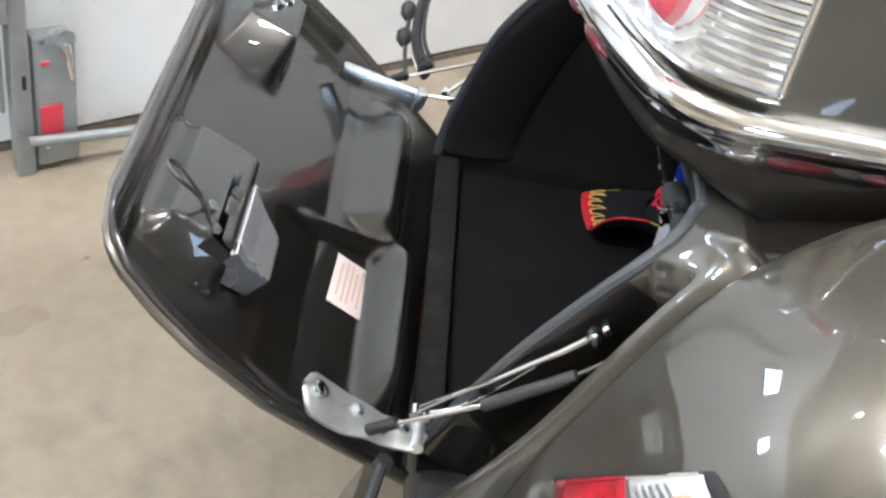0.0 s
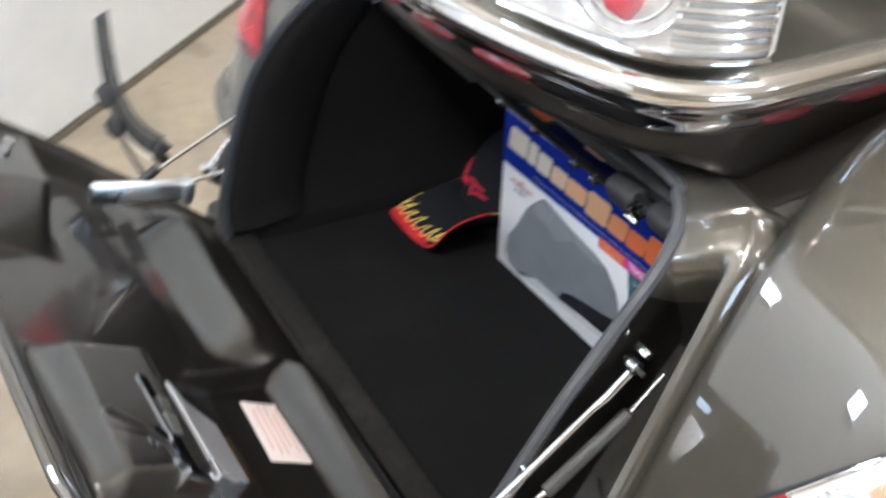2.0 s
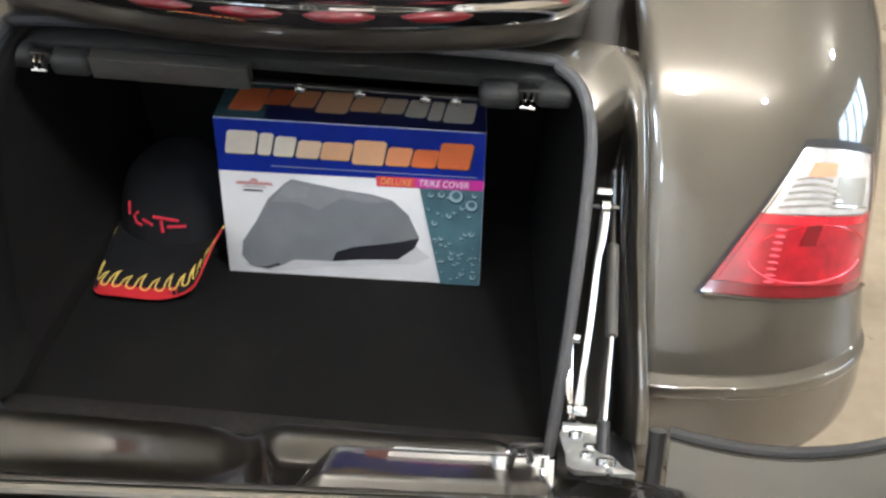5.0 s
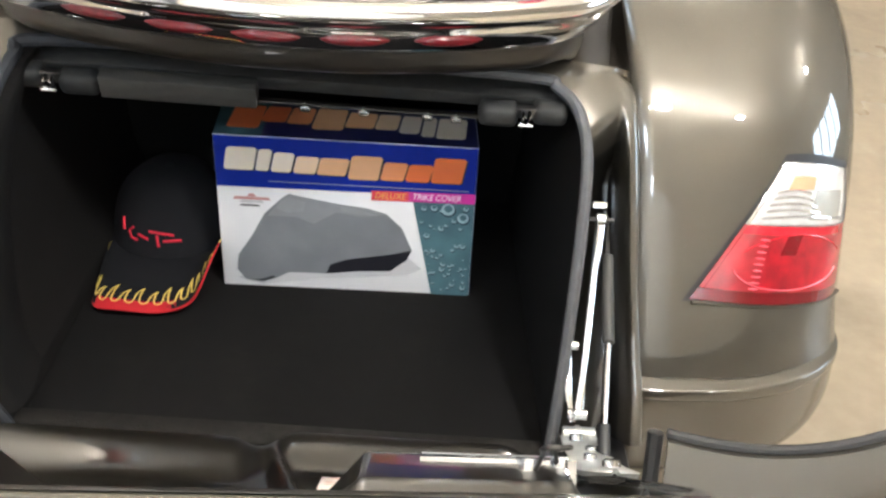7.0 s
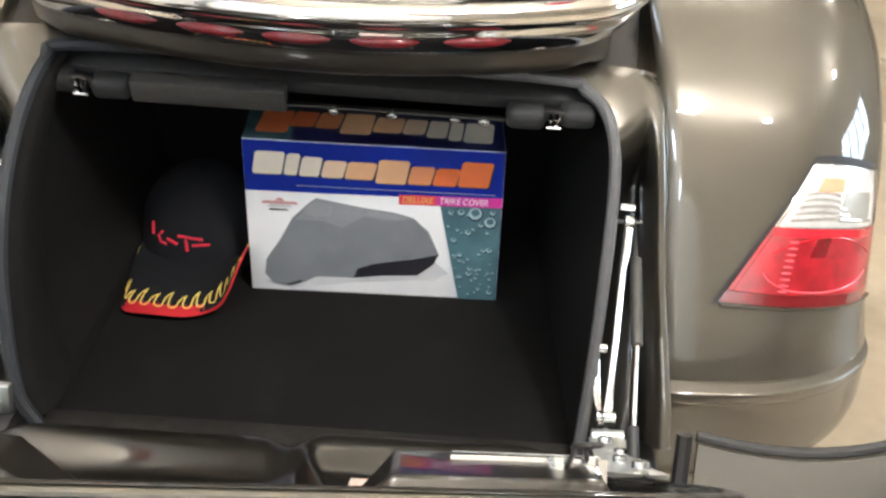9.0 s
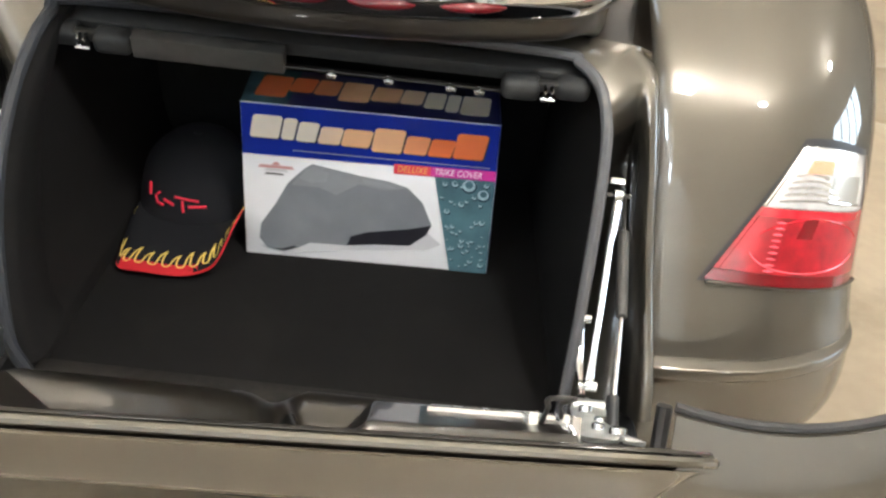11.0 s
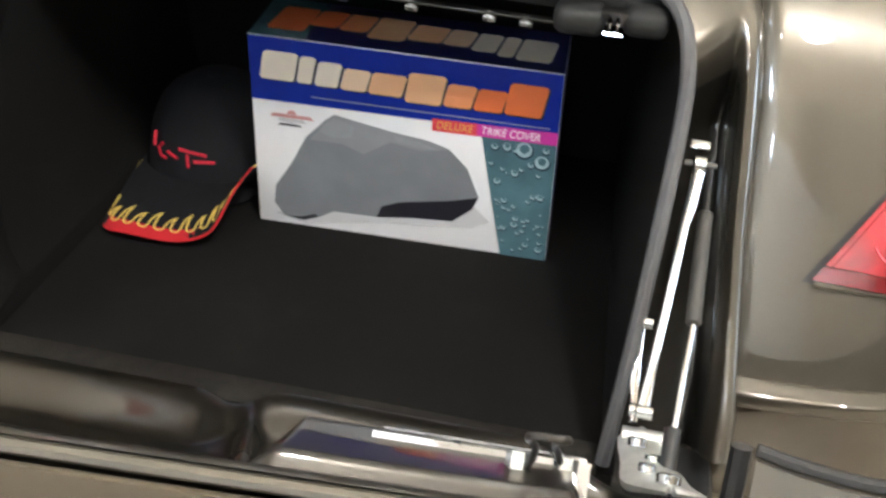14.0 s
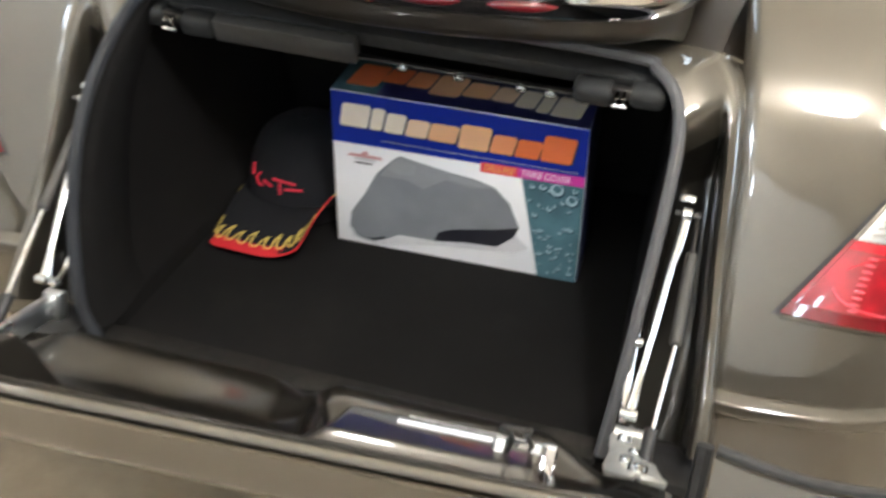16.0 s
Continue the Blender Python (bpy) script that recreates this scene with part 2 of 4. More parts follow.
def join(*bms):
    out = bmesh.new()
    for b in bms:
        me = bpy.data.meshes.new("tmp")
        b.to_mesh(me)
        b.free()
        out.from_mesh(me)
        bpy.data.meshes.remove(me)
    return out


def thicken(bm, d):
    """Gives a surface a thickness d against its normals."""
    bm.normal_update()
    bmesh.ops.solidify(bm, geom=list(bm.faces), thickness=d)
    return bm


def lerp_table(rows, v):
    if v <= rows[0][0]:
        return rows[0][1]
    for (a, x), (b, y) in zip(rows, rows[1:]):
        if v <= b:
            return x + (y - x) * (v - a) / (b - a)
    return rows[-1][1]


def smooth(a, b, v):
    t = min(max((v - a) / (b - a), 0), 1)
    return t * t * (3 - 2 * t)


def spread_of(n, a=0.0, b=1.0):
    return [a + (b - a) * i / (n - 1) for i in range(n)]


# ---------------------------------------------------------------- the garage
def plane(name, x0, x1, y0, y1, z, mat, kind="structure", up=True):
    bm = bmesh.new()
    q = [(x0, y0, z), (x1, y0, z), (x1, y1, z), (x0, y1, z)]
    bm.faces.new([bm.verts.new(p) for p in (q if up else q[::-1])])
    return tagged(part(name, bm, mat), kind=kind)


def upright(name, a, b, z0, z1, mat, thick=0.12):
    """A wall from a to b in the plan; its face lies on that line, its thickness to the right of it."""
    a, b = Vector((*a, 0)), Vector((*b, 0))
    d = (b - a).normalized()
    m = Matrix.Translation((a + b) / 2 + Vector((d.y, -d.x, 0)) * thick / 2 + Vector((0, 0, (z0 + z1) / 2))) @ pose(0, 0, 0, 0, 0, math.degrees(math.atan2(d.y, d.x)))
    return tagged(part(name, rbox(((b - a).length, thick, z1 - z0), m, 0), mat), kind="structure")


floor = tagged(plane("floor", -7, 7, -7, 7, 0, CONCRETE), "tan smooth concrete garage floor with stains", "floor")
ceiling = tagged(plane("ceiling", -7, 7, -7, 7, 3.6, CEILING, up=False), "tan painted garage ceiling", "ceiling")
# the white overhead door runs slantwise behind the trike's left side
BASE, ALONG = Vector((-0.664, -0.90, 0)), Vector((-0.634, 0.773, 0))
AWAY = Vector((-0.773, -0.634, 0))
g0, g1 = BASE - ALONG * 5.0, BASE + ALONG * 11.0
tagged(upright("wall_west", g1[:2], g0[:2], 0.022, 2.14, WHITEWALL), "white overhead garage door panel behind the trike", "garage door")
tagged(upright("wall_over_door", g1[:2], g0[:2], 2.14, 3.6, TANWALL), "tan painted wall above the garage door", "wall")
tagged(upright("wall_east", (5.5, -7), (5.5, 7), 0, 3.6, TANWALL), "tan painted garage wall", "wall")
tagged(upright("wall_north", (5.5, 7), (-7, 7), 0, 3.6, TANWALL), "tan painted garage wall", "wall")
tagged(upright("wall_south", (-7, -4.3), (5.5, -4.3), 0, 3.6, TANWALL), "tan painted garage wall", "wall")
tagged(upright("trim", (g1 - AWAY * 0.005)[:2], (g0 - AWAY * 0.005)[:2], 0.0, 0.014, STRIP, 0.05), "brown rubber weather strip under the garage door", "weather strip")


def ceiling_light(x, y, r, glass):
    e = thing("ceiling_light", (x, y, 3.6), "round white pendant globe light, lit, out of view under the ceiling", "ceiling light", "ceiling lights")
    z = 3.31
    part("stem", tube([(x, y, 3.6), (x, y, z + 0.03)], 0.012, 8), STEEL, e)
    part("cap", tube([(x, y, z + 0.035), (x, y, z + 0.025), (x, y, z + 0.008), (x, y, z)], [0.2 * r, 0.42 * r, 0.56 * r, 0.52 * r], 24), STEEL, e)
    ring = [(0.45, 0.0), (0.67, -0.05), (0.91, -0.24), (1.0, -0.54), (0.91, -0.84), (0.67, -1.03), (0.3, -1.08)]
    part("globe", tube([(x, y, z + 0.002 + 1.2 * r * d) for k, d in ring], [r * k for k, d in ring], 28), glass, e, "lit warm white glass globe")


# the globe at (-0.7, 1.2) is an added fill that brightens the white door
for lx, ly, r, glass in ((1.18, -1.57, 0.165, TUBE_LARGE), (2.1, -1.9, 0.07, TUBE), (4.2, 0.55, 0.07, TUBE), (1.18, 1.6, 0.062, TUBE), (0.2, -1.95, 0.05, TUBE), (1.0, 4.6, 0.062, TUBE), (-0.7, 1.2, 0.115, TUBE_FILL), (3.9, 3.4, 0.062, TUBE)):
    ceiling_light(lx, ly, r, glass)
# a row of small windows in the overhead door, with daylight behind them
door_turn = math.degrees(math.atan2(ALONG.y, ALONG.x))
for i, along in enumerate((-1.41, -0.28)):
    c = BASE + ALONG * along + Vector((0, 0, 1.62))
    m = Matrix.Translation(c) @ pose(0, 0, 0, 0, 0, door_turn)
    win = thing(f"window_{i + 1}", c, "small daylit window pane in the white overhead door", "window", kind="structure")
    part("pane", rbox((0.28, 0.006, 0.2), m @ pose(0, -0.005, 0), 0), DAY, win, "bright daylit glass")
    for dx, dz, sx, sz in ((0, 0.115, 0.34, 0.03), (0, -0.115, 0.34, 0.03), (0.155, 0, 0.03, 0.2), (-0.155, 0, 0.03, 0.2)):
        part("window_frame", rbox((sx, 0.02, sz), m @ pose(dx, -0.011, dz), 0.003), WHITEWALL, win)

# a tall window of four panes in the east wall
win = thing("window_3", (5.5, 0.4, 1.55), "tall daylit window of four narrow panes in the tan wall", "window", kind="structure")
for k in range(4):
    part("pane", rbox((0.006, 0.5, 1.3), pose(5.492, -0.5 + 0.6 * k, 1.55), 0), DAYSOFT, win, "bright daylit glass")
for k in range(5):
    part("window_frame", rbox((0.03, 0.1, 1.3), pose(5.484, -0.8 + 0.6 * k, 1.55), 0.004), WHITEWALL, win)
for dz in (-0.69, 0.69):
    part("window_frame", rbox((0.03, 2.5, 0.08), pose(5.484, 0.4, 1.55 + dz), 0.004), WHITEWALL, win)

# the door's steel track and its lever box
track = thing("door_track", (BASE.x, BASE.y, 0), "grey steel upright door track with a bolted bracket", "door track")
tp = BASE - AWAY * 0.09 + ALONG * 0.02
turn = math.degrees(math.atan2(ALONG.y, ALONG.x))
mt = Matrix.Translation(tp) @ pose(0, 0, 0, 0, 0, turn)
part("rail", rbox((0.036, 0.04, 2.6), mt @ pose(0, 0, 1.3), 0.004), STEEL, track)
part("flange", rbox((0.010, 0.05, 2.4), mt @ pose(-0.035, 0.02, 1.35), 0.003), STEEL, track)
part("bracket", rbox((0.05, 0.02, 0.09), mt @ pose(-0.045, -0.02, 0.40), 0.004), STEEL, track)
part("bolt", tube([mt @ Vector((-0.045, -0.03, 0.40)), mt @ Vector((-0.045, -0.042, 0.40))], 0.009, 10), ZINC, track)
part("crossbar", tube([mt @ Vector((0.0, -0.03, 0.09)), mt @ Vector((0.34, -0.03, 0.05))], 0.012, 10), STEEL, track)

for hz in (0.22, 0.62, 0.78, 0.95):
    part("slot", rbox((0.008, 0.004, 0.03), mt @ pose(0.004, -0.0205, hz), 0.001), BLACK, track)
part("guide", rbox((0.02, 0.03, 1.2), mt @ pose(-0.062, 0.03, 0.75), 0.003), CREAM, track, "pale worn guide strip")
for dz in (0.06, 0.30):
    part("screw", tube([mt @ Vector((0.045, -0.012, dz)), mt @ Vector((0.045, -0.017, dz))], 0.006, 8), ZINC, track)
lever = thing("lever_box", (tp.x, tp.y, 0), "grey metal lever box with red labels beside the door track", "lever box")
ml = mt @ pose(0.07, 0.01, 0)
part("plate", rbox((0.088, 0.04, 0.30), ml @ pose(0, 0, 0.16), 0.008), STEEL, lever)
part("label", rbox((0.046, 0.004, 0.078), ml @ pose(-0.012, -0.022, 0.115), 0.001), REDPRINT, lever, "faded red warning label")
part("label", rbox((0.016, 0.004, 0.01), ml @ pose(-0.02, -0.022, 0.25), 0.001), REDPRINT, lever, "small red label")
part("lever", tube([ml @ Vector((0.02, -0.028, 0.29)), ml @ Vector((0.024, -0.034, 0.255)), ml @ Vector((0.028, -0.03, 0.21))], [0.011, 0.008, 0.006], 10), CHROME, lever)
part("knob", tube([ml @ Vector((0.02, -0.015, 0.30)), ml @ Vector((0.02, -0.03, 0.30))], 0.02, 16), STEEL, lever)

# ---------------------------------------------------------------- the trike
trike = thing("trike", (0, 0.6, 0), "bronze-grey motorcycle trike with its rear trunk standing open", "trike")

# fenders: a section in y and z, drawn out sideways and rounded to the outer side
SECTION = spline([(0, 0.15, 0.24), (0, 0.105, 0.30), (0, 0.088, 0.40), (0, 0.0865, 0.433), (0, 0.085, 0.4375), (0, 0.0745, 0.4395), (0, 0.0725, 0.4425), (0, 0.0725, 0.4545), (0, 0.0745, 0.4575), (0, 0.090, 0.4625), (0, 0.0945, 0.467),
                  (0, 0.115, 0.52), (0, 0.15, 0.60), (0, 0.205, 0.715), (0, 0.27, 0.80), (0, 0.38, 0.875), (0, 0.55, 0.915), (0, 0.8, 0.92), (0, 1.05, 0.84), (0, 1.22, 0.66), (0, 1.28, 0.45), (0, 1.28, 0.30)], 700)
INWARD = [(0.44, 0.010), (0.46, 0.014), (0.55, 0.026), (0.61, 0.029), (0.69, 0.033), (0.80, 0.046), (0.88, 0.06)]


def fender_point(side, u, k):
    p = SECTION[k]
    if u < 0.4:
        x, shrink = 0.43 + 0.13 * u / 0.4, 1.0
    else:
        a = (u - 0.4) / 0.6 * math.pi / 2
        x, shrink = 0.56 + 0.188 * math.sin(a), 1 - 0.22 * (1 - math.cos(a))
    flare = 0.03 * (1 - shrink) / 0.22 * smooth(0.56, 0.32, p.z) if p.y < 0.6 else 0
    e = min(max((0.4885 - x) / 0.0265, 0), 1)
    roll = 0.024 * (1 - math.sqrt(1 - e * e)) * smooth(0.7, 0.4, p.y) * (1 - 0.5 * smooth(0.70, 0.84, p.z))
    d = max(x - 0.5, 0)
    sweep = 0.12 * d * d / (d + 0.02) * smooth(0.62, 0.4, p.y)
    x -= lerp_table(INWARD, p.z) * (1 - smooth(0.487, 0.60, x)) * smooth(0.62, 0.4, p.y)
    return (side * (x + flare), 0.65 + (p.y - 0.65) * shrink + 0.857 * roll + sweep, 0.42 + (p.z - 0.42) * shrink - 0.515 * roll)


for side in (1, -1):
    bm = grid(lambda u, k: fender_point(side, u, k), spread_of(30, 0.1, 0.19) + spread_of(10, 0.2, 0.32) + spread_of(26, 0.34, 1.0), range(700))
    part("fender", bm, PAINT, trike, "bronze-grey gloss fender", 60)


def fender_u(x):
    if x < 0.56:
        return 0.4 * (x - 0.43) / 0.13
    return 0.4 + 0.6 * math.asin(min((x - 0.56) / 0.188, 0.999)) / (math.pi / 2)


def on_fender(side, x, z, out):
    """A point of the fender's rear face at x and height z, standing out of it."""
    shift = lerp_table(INWARD, z)
    want = x
    for _ in range(6):
        want = x + shift * (1 - smooth(0.487, 0.60, want))
    u = fender_u(want)
    for k in range(50, 375):
        p, q = fender_point(side, u, k), fender_point(side, u, k + 1)
        if p[2] <= z <= q[2]:
            f = (z - p[2]) / (q[2] - p[2])
            return Vector((side * x, p[1] + (q[1] - p[1]) * f - out, z + 0.35 * out))
    return Vector((side * x, 0.3, z))


LAMP_LOW, LAMP_MID, LAMP_TOP = 0.560, 0.648, 0.716


def lens(side, z0, z1, out, a0=0.0, a1=1.0):
    """A piece of the tail light's skin between two heights and two shares of its width."""
    def pt(a, b):
        z = z0 + (z1 - z0) * b
        f = (z - LAMP_LOW) / (LAMP_TOP - LAMP_LOW)
        xi, xo = 0.513 + 0.106 * f, 0.739 - 0.012 * f * f - 0.02 * max(0, f - 0.75)
        a = a0 + (a1 - a0) * a
        z -= 0.03 * max(a, 0) ** 2
        rim = max(min(1, 3.5 * a, 5 * (1 - a)), 0.04) ** 0.5
        return on_fender(side, xi + (xo - xi) * a, z, out * rim)
    return pt


for side in (1, -1):
    lamp = part("tail_light", grid(lens(side, LAMP_LOW - 0.003, LAMP_TOP + 0.007, 0.004, -0.03, 1.0), spread_of(16), spread_of(16)), BLACK, trike, "red and clear tail light in a black bezel", 60)
    part("reflector", grid(lens(side, LAMP_MID, LAMP_TOP - 0.002, 0.009, 0.01, 0.94), spread_of(20), spread_of(10)), REFLECTOR, lamp, "bright faceted reflector", 60)
    part("red_lens", grid(lens(side, LAMP_LOW + 0.014, LAMP_MID, 0.015, 0.0, 0.93), spread_of(24), spread_of(14)), REDLENS, lamp, "bright red lens", 60)
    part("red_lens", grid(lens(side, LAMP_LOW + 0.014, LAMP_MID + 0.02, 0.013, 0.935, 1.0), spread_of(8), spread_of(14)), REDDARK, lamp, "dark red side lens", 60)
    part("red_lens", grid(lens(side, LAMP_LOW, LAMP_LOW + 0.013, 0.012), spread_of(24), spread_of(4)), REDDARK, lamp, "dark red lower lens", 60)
    part("clear_lens", grid(lens(side, LAMP_MID, LAMP_TOP, 0.017, 0.02, 0.94), spread_of(24), spread_of(12)), LENSGLASS, lamp, "clear lens over a bright reflector", 60)
    part("bulb", grid(lens(side, 0.687, 0.701, 0.0105, 0.2, 0.48), spread_of(10), spread_of(6)), AMBER, lamp, "amber bulb cover")
    part("bowl", grid(lens(side, 0.654, 0.688, 0.0102, 0.52, 0.84), spread_of(12), spread_of(8)), GREYBOWL, lamp, "grey inner bowl", 60)
    for z, a1 in ((0.655, 0.86), (0.662, 0.6), (0.669, 0.55), (0.676, 0.5), (0.683, 0.45)):
        part("rib", tube([lens(side, z, z + 0.003, 0.011, 0.1, a1)(a, math.sin(math.pi * a)) for a in spread_of(12)], 0.0022, 6), CHROME, lamp)
    part("edge_strip", grid(lens(side, LAMP_MID, LAMP_TOP + 0.001, 0.0172, 0.935, 0.995), spread_of(8), spread_of(12)), REDDARK, lamp, "dark red side strip", 60)
    part("edge_trim", tube([lens(side, z, z, 0.0125, 0.02, 1.0)(0, 0) for z in spread_of(10, LAMP_MID, LAMP_TOP - 0.004)], 0.0028, 8), CHROME, lamp, "chrome edge along the bezel")
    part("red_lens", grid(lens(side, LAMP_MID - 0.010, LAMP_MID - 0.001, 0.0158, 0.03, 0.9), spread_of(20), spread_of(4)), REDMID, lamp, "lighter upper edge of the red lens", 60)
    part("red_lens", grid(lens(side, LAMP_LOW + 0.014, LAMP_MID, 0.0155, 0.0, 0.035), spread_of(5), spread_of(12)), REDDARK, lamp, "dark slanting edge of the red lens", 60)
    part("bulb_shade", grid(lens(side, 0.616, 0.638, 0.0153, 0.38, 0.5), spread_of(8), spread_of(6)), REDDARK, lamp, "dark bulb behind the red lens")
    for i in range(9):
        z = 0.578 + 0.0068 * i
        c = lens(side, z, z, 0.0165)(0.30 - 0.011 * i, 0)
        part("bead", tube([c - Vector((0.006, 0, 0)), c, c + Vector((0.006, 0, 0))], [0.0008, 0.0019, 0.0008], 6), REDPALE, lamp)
    # the reflector's ring; the glint on its lower arc is a paler red
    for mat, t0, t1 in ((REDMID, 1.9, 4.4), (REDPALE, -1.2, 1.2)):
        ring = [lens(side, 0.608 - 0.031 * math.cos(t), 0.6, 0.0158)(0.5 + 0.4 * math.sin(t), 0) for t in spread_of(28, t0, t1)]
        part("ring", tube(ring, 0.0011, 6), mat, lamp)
    part("body_lip", tube([on_fender(side, x, LAMP_LOW - 0.003 - 0.03 * max(0, (x - 0.513) / 0.226) ** 2, 0.006) for x in spread_of(16, 0.515, 0.735)], 0.0028, 8), PAINT, lamp, "body-coloured lip below the lamp")

# the frame of the trunk's opening, between the tub's rim and the fenders
RIM_R = [(0.346, 0.0, 0.40), (0.354, 0.045, 0.50), (0.360, 0.095, 0.60), (0.364, 0.15, 0.69), (0.362, 0.184, 0.736), (0.350, 0.213, 0.769), (0.324, 0.232, 0.788), (0.285, 0.2415, 0.796)]
RIM_L = [(-0.308, -0.008, 0.40), (-0.332, 0.0, 0.45), (-0.345, 0.03, 0.55), (-0.347, 0.06, 0.63), (-0.346, 0.105, 0.695), (-0.342, 0.165, 0.745), (-0.328, 0.22, 0.782), (-0.298, 0.242, 0.796)]
OUT_R = [(0.458, 0.025, 0.41), (0.456, 0.062, 0.46), (0.447, 0.112, 0.53), (0.437, 0.152, 0.60), (0.428, 0.192, 0.68), (0.421, 0.220, 0.732), (0.411, 0.249, 0.771), (0.388, 0.271, 0.794), (0.35, 0.281, 0.801)]
MID = 180
RIM = spline(RIM_R + [(0.0, 0.246, 0.797)] + RIM_L[::-1], 2 * MID + 1)
OUT = spline(OUT_R + [(0.0, 0.285, 0.803)] + [(-x, y, z) for x, y, z in OUT_R[::-1]], 2 * MID + 1)
NORMAL = Vector((0, -0.857, 0.515))


def frame_point(k, w):
    """w: 0 at the tub's rim, 1 at the crest beside the fender, 1.5 under the fender's skin."""
    a, b = RIM[k], OUT[k]
    s = abs(k - MID) / MID
    channel = smooth(0.752, 0.68, a.z)
    if w > 1:
        out = (w - 1) / 0.5
        flank = smooth(0.28, 0.5, s)
        side = math.copysign(1, b.x) * flank
        return b + Vector((side * max(min(0.483 - lerp_table(INWARD, b.z) - abs(b.x), 0.04), 0.008) * out, 0.03 * out * (1 - flank), 0)) + NORMAL * (0.012 * math.cos(out * 2.0) - 0.034 * out * out + 0.02 * out * (1 - flank))
    p = a.lerp(b, w)
    ridge = 0.012 * smooth(0.55, 1.0, w) * channel + (1 - channel) * ((0.006 - 0.003 * smooth(0.22, 0.42, s)) * math.sin(math.pi * min(w * 1.05, 1)) + 0.012 * w)
    dip = -0.085 * smooth(0.05, 0.14, w) * (1 - smooth(0.74, 0.92, w)) * channel
    return p + NORMAL * (ridge + dip)


WS = spread_of(30)
SLOT = next(k for k in range(MID) if RIM[k].z > 0.715)
FLAP = spread_of(11, 1.05, 1.5)
part("opening_frame", grid(frame_point, range(SLOT, 2 * MID + 1 - SLOT), WS + FLAP), PAINT, trike, "glossy bronze-grey frame over the trunk opening", 60)
for ks in (range(0, SLOT + 1), range(2 * MID - SLOT, 2 * MID + 1)):
    pillar = part("pillar", grid(frame_point, ks, WS[24:] + FLAP), PAINT, trike, "rounded bronze-grey pillar beside the opening", 60)
    # the recess takes the dark inner paint, so its shade is in the colour
    part("channel", grid(frame_point, ks, WS[:25]), INNER, pillar, "deep channel for the struts, its shade put into a dark colour", 60)
part("seal", tube(RIM[:MID + 2], 0.0075, 8), SEALRUBBER, trike, "grey rubber edge seal")
part("seal", tube(RIM[MID:], 0.0085, 8), EDGING, trike, "carpet-wrapped edge, tinted with the window's bluish light")


# the trunk's tub
def tub_wall(k, w):
    a = RIM[k]
    back = Vector((a.x * 0.93, 0.64, min(a.z, 0.77)))
    p = a.lerp(back, w)
    return p - Vector((0, 0, 0.022 * smooth(0, 0.08, w))) if k in (0, 2 * MID) else p


part("liner", grid(tub_wall, range(2 * MID + 1), spread_of(12)), CARPET, trike, "black carpet trunk lining", 60)
part("rear_panel", rbox((0.74, 0.02, 0.46), pose(0, 0.645, 0.6), 0.003), CARPET, trike, "black carpet back panel")
part("trunk_floor", rbox((0.72, 0.66, 0.02), pose(0, 0.335, 0.372), 0.004), CARPET, trike, "flat black carpet floor")
part("sill", rbox((0.66, 0.04, 0.014), pose(0.012, 0.012, 0.392), 0.005), SILL, trike, "scuffed grey-brown sill strip")
PAD = range(210, 357)


def pad(k, w):
    a = RIM[k]
    fall = math.sin(math.pi * min(w, 1) ** 0.6) ** 0.5 if 0 < w < 1 else 0
    return a + Vector((0.022 * fall, 0.13 * w, 0))


part("liner_pad", grid(pad, PAD, spread_of(14)), CARPET, trike, "padded black carpet side panel", 60)

# the latch rail under the top edge
rail = part("latch_rail", rbox((0.66, 0.03, 0.022), pose(0, 0.258, 0.764, 20, 0, 0), 0.004), HOUSING, trike, "black latch rail")
part("cover_strip", rbox((0.19, 0.02, 0.034), pose(-0.135, 0.228, 0.752, 20, 0, 0), 0.003), GREYPLASTIC, rail, "grey-brown plastic strip")
for sx in (1, -1):
    part("latch_housing", rbox((0.05, 0.03, 0.032), pose(sx * 0.255, 0.232, 0.75, 20, 0, 0), 0.011, 3), HOUSING, rail)
    part("latch_housing", rbox((0.045, 0.03, 0.03), pose(sx * 0.318, 0.232, 0.755, 20, 0, 0), 0.011, 3), HOUSING, rail)
    part("latch_plate", rbox((0.026, 0.01, 0.016), pose(sx * 0.288, 0.226, 0.757, 20, 0, 0), 0.002), DARKSTEEL, rail, "dark latch plate")
    part("latch", join(rbox((0.0045, 0.022, 0.02), pose(sx * 0.284, 0.22, 0.752, 20, 0, 0), 0.001), rbox((0.0045, 0.022, 0.016), pose(sx * 0.292, 0.22, 0.754, 20, 0, 0), 0.001),
                       tube([(sx * 0.279, 0.2115, 0.745), (sx * 0.297, 0.2115, 0.745)], 0.0027, 8)), CHROME, rail, "small chrome latch")
part("rail_lip", rbox((0.44, 0.012, 0.003), pose(0.03, 0.232, 0.7425), 0.001), INNER, rail)
for bx in (0.018, 0.09, 0.168, 0.204):
    part("bolt", join(tube([(bx, 0.235, 0.742), (bx, 0.232, 0.734)], 0.007, 10), rbox((0.012, 0.01, 0.006), pose(bx, 0.23, 0.737), 0.001)), ZINC, rail)

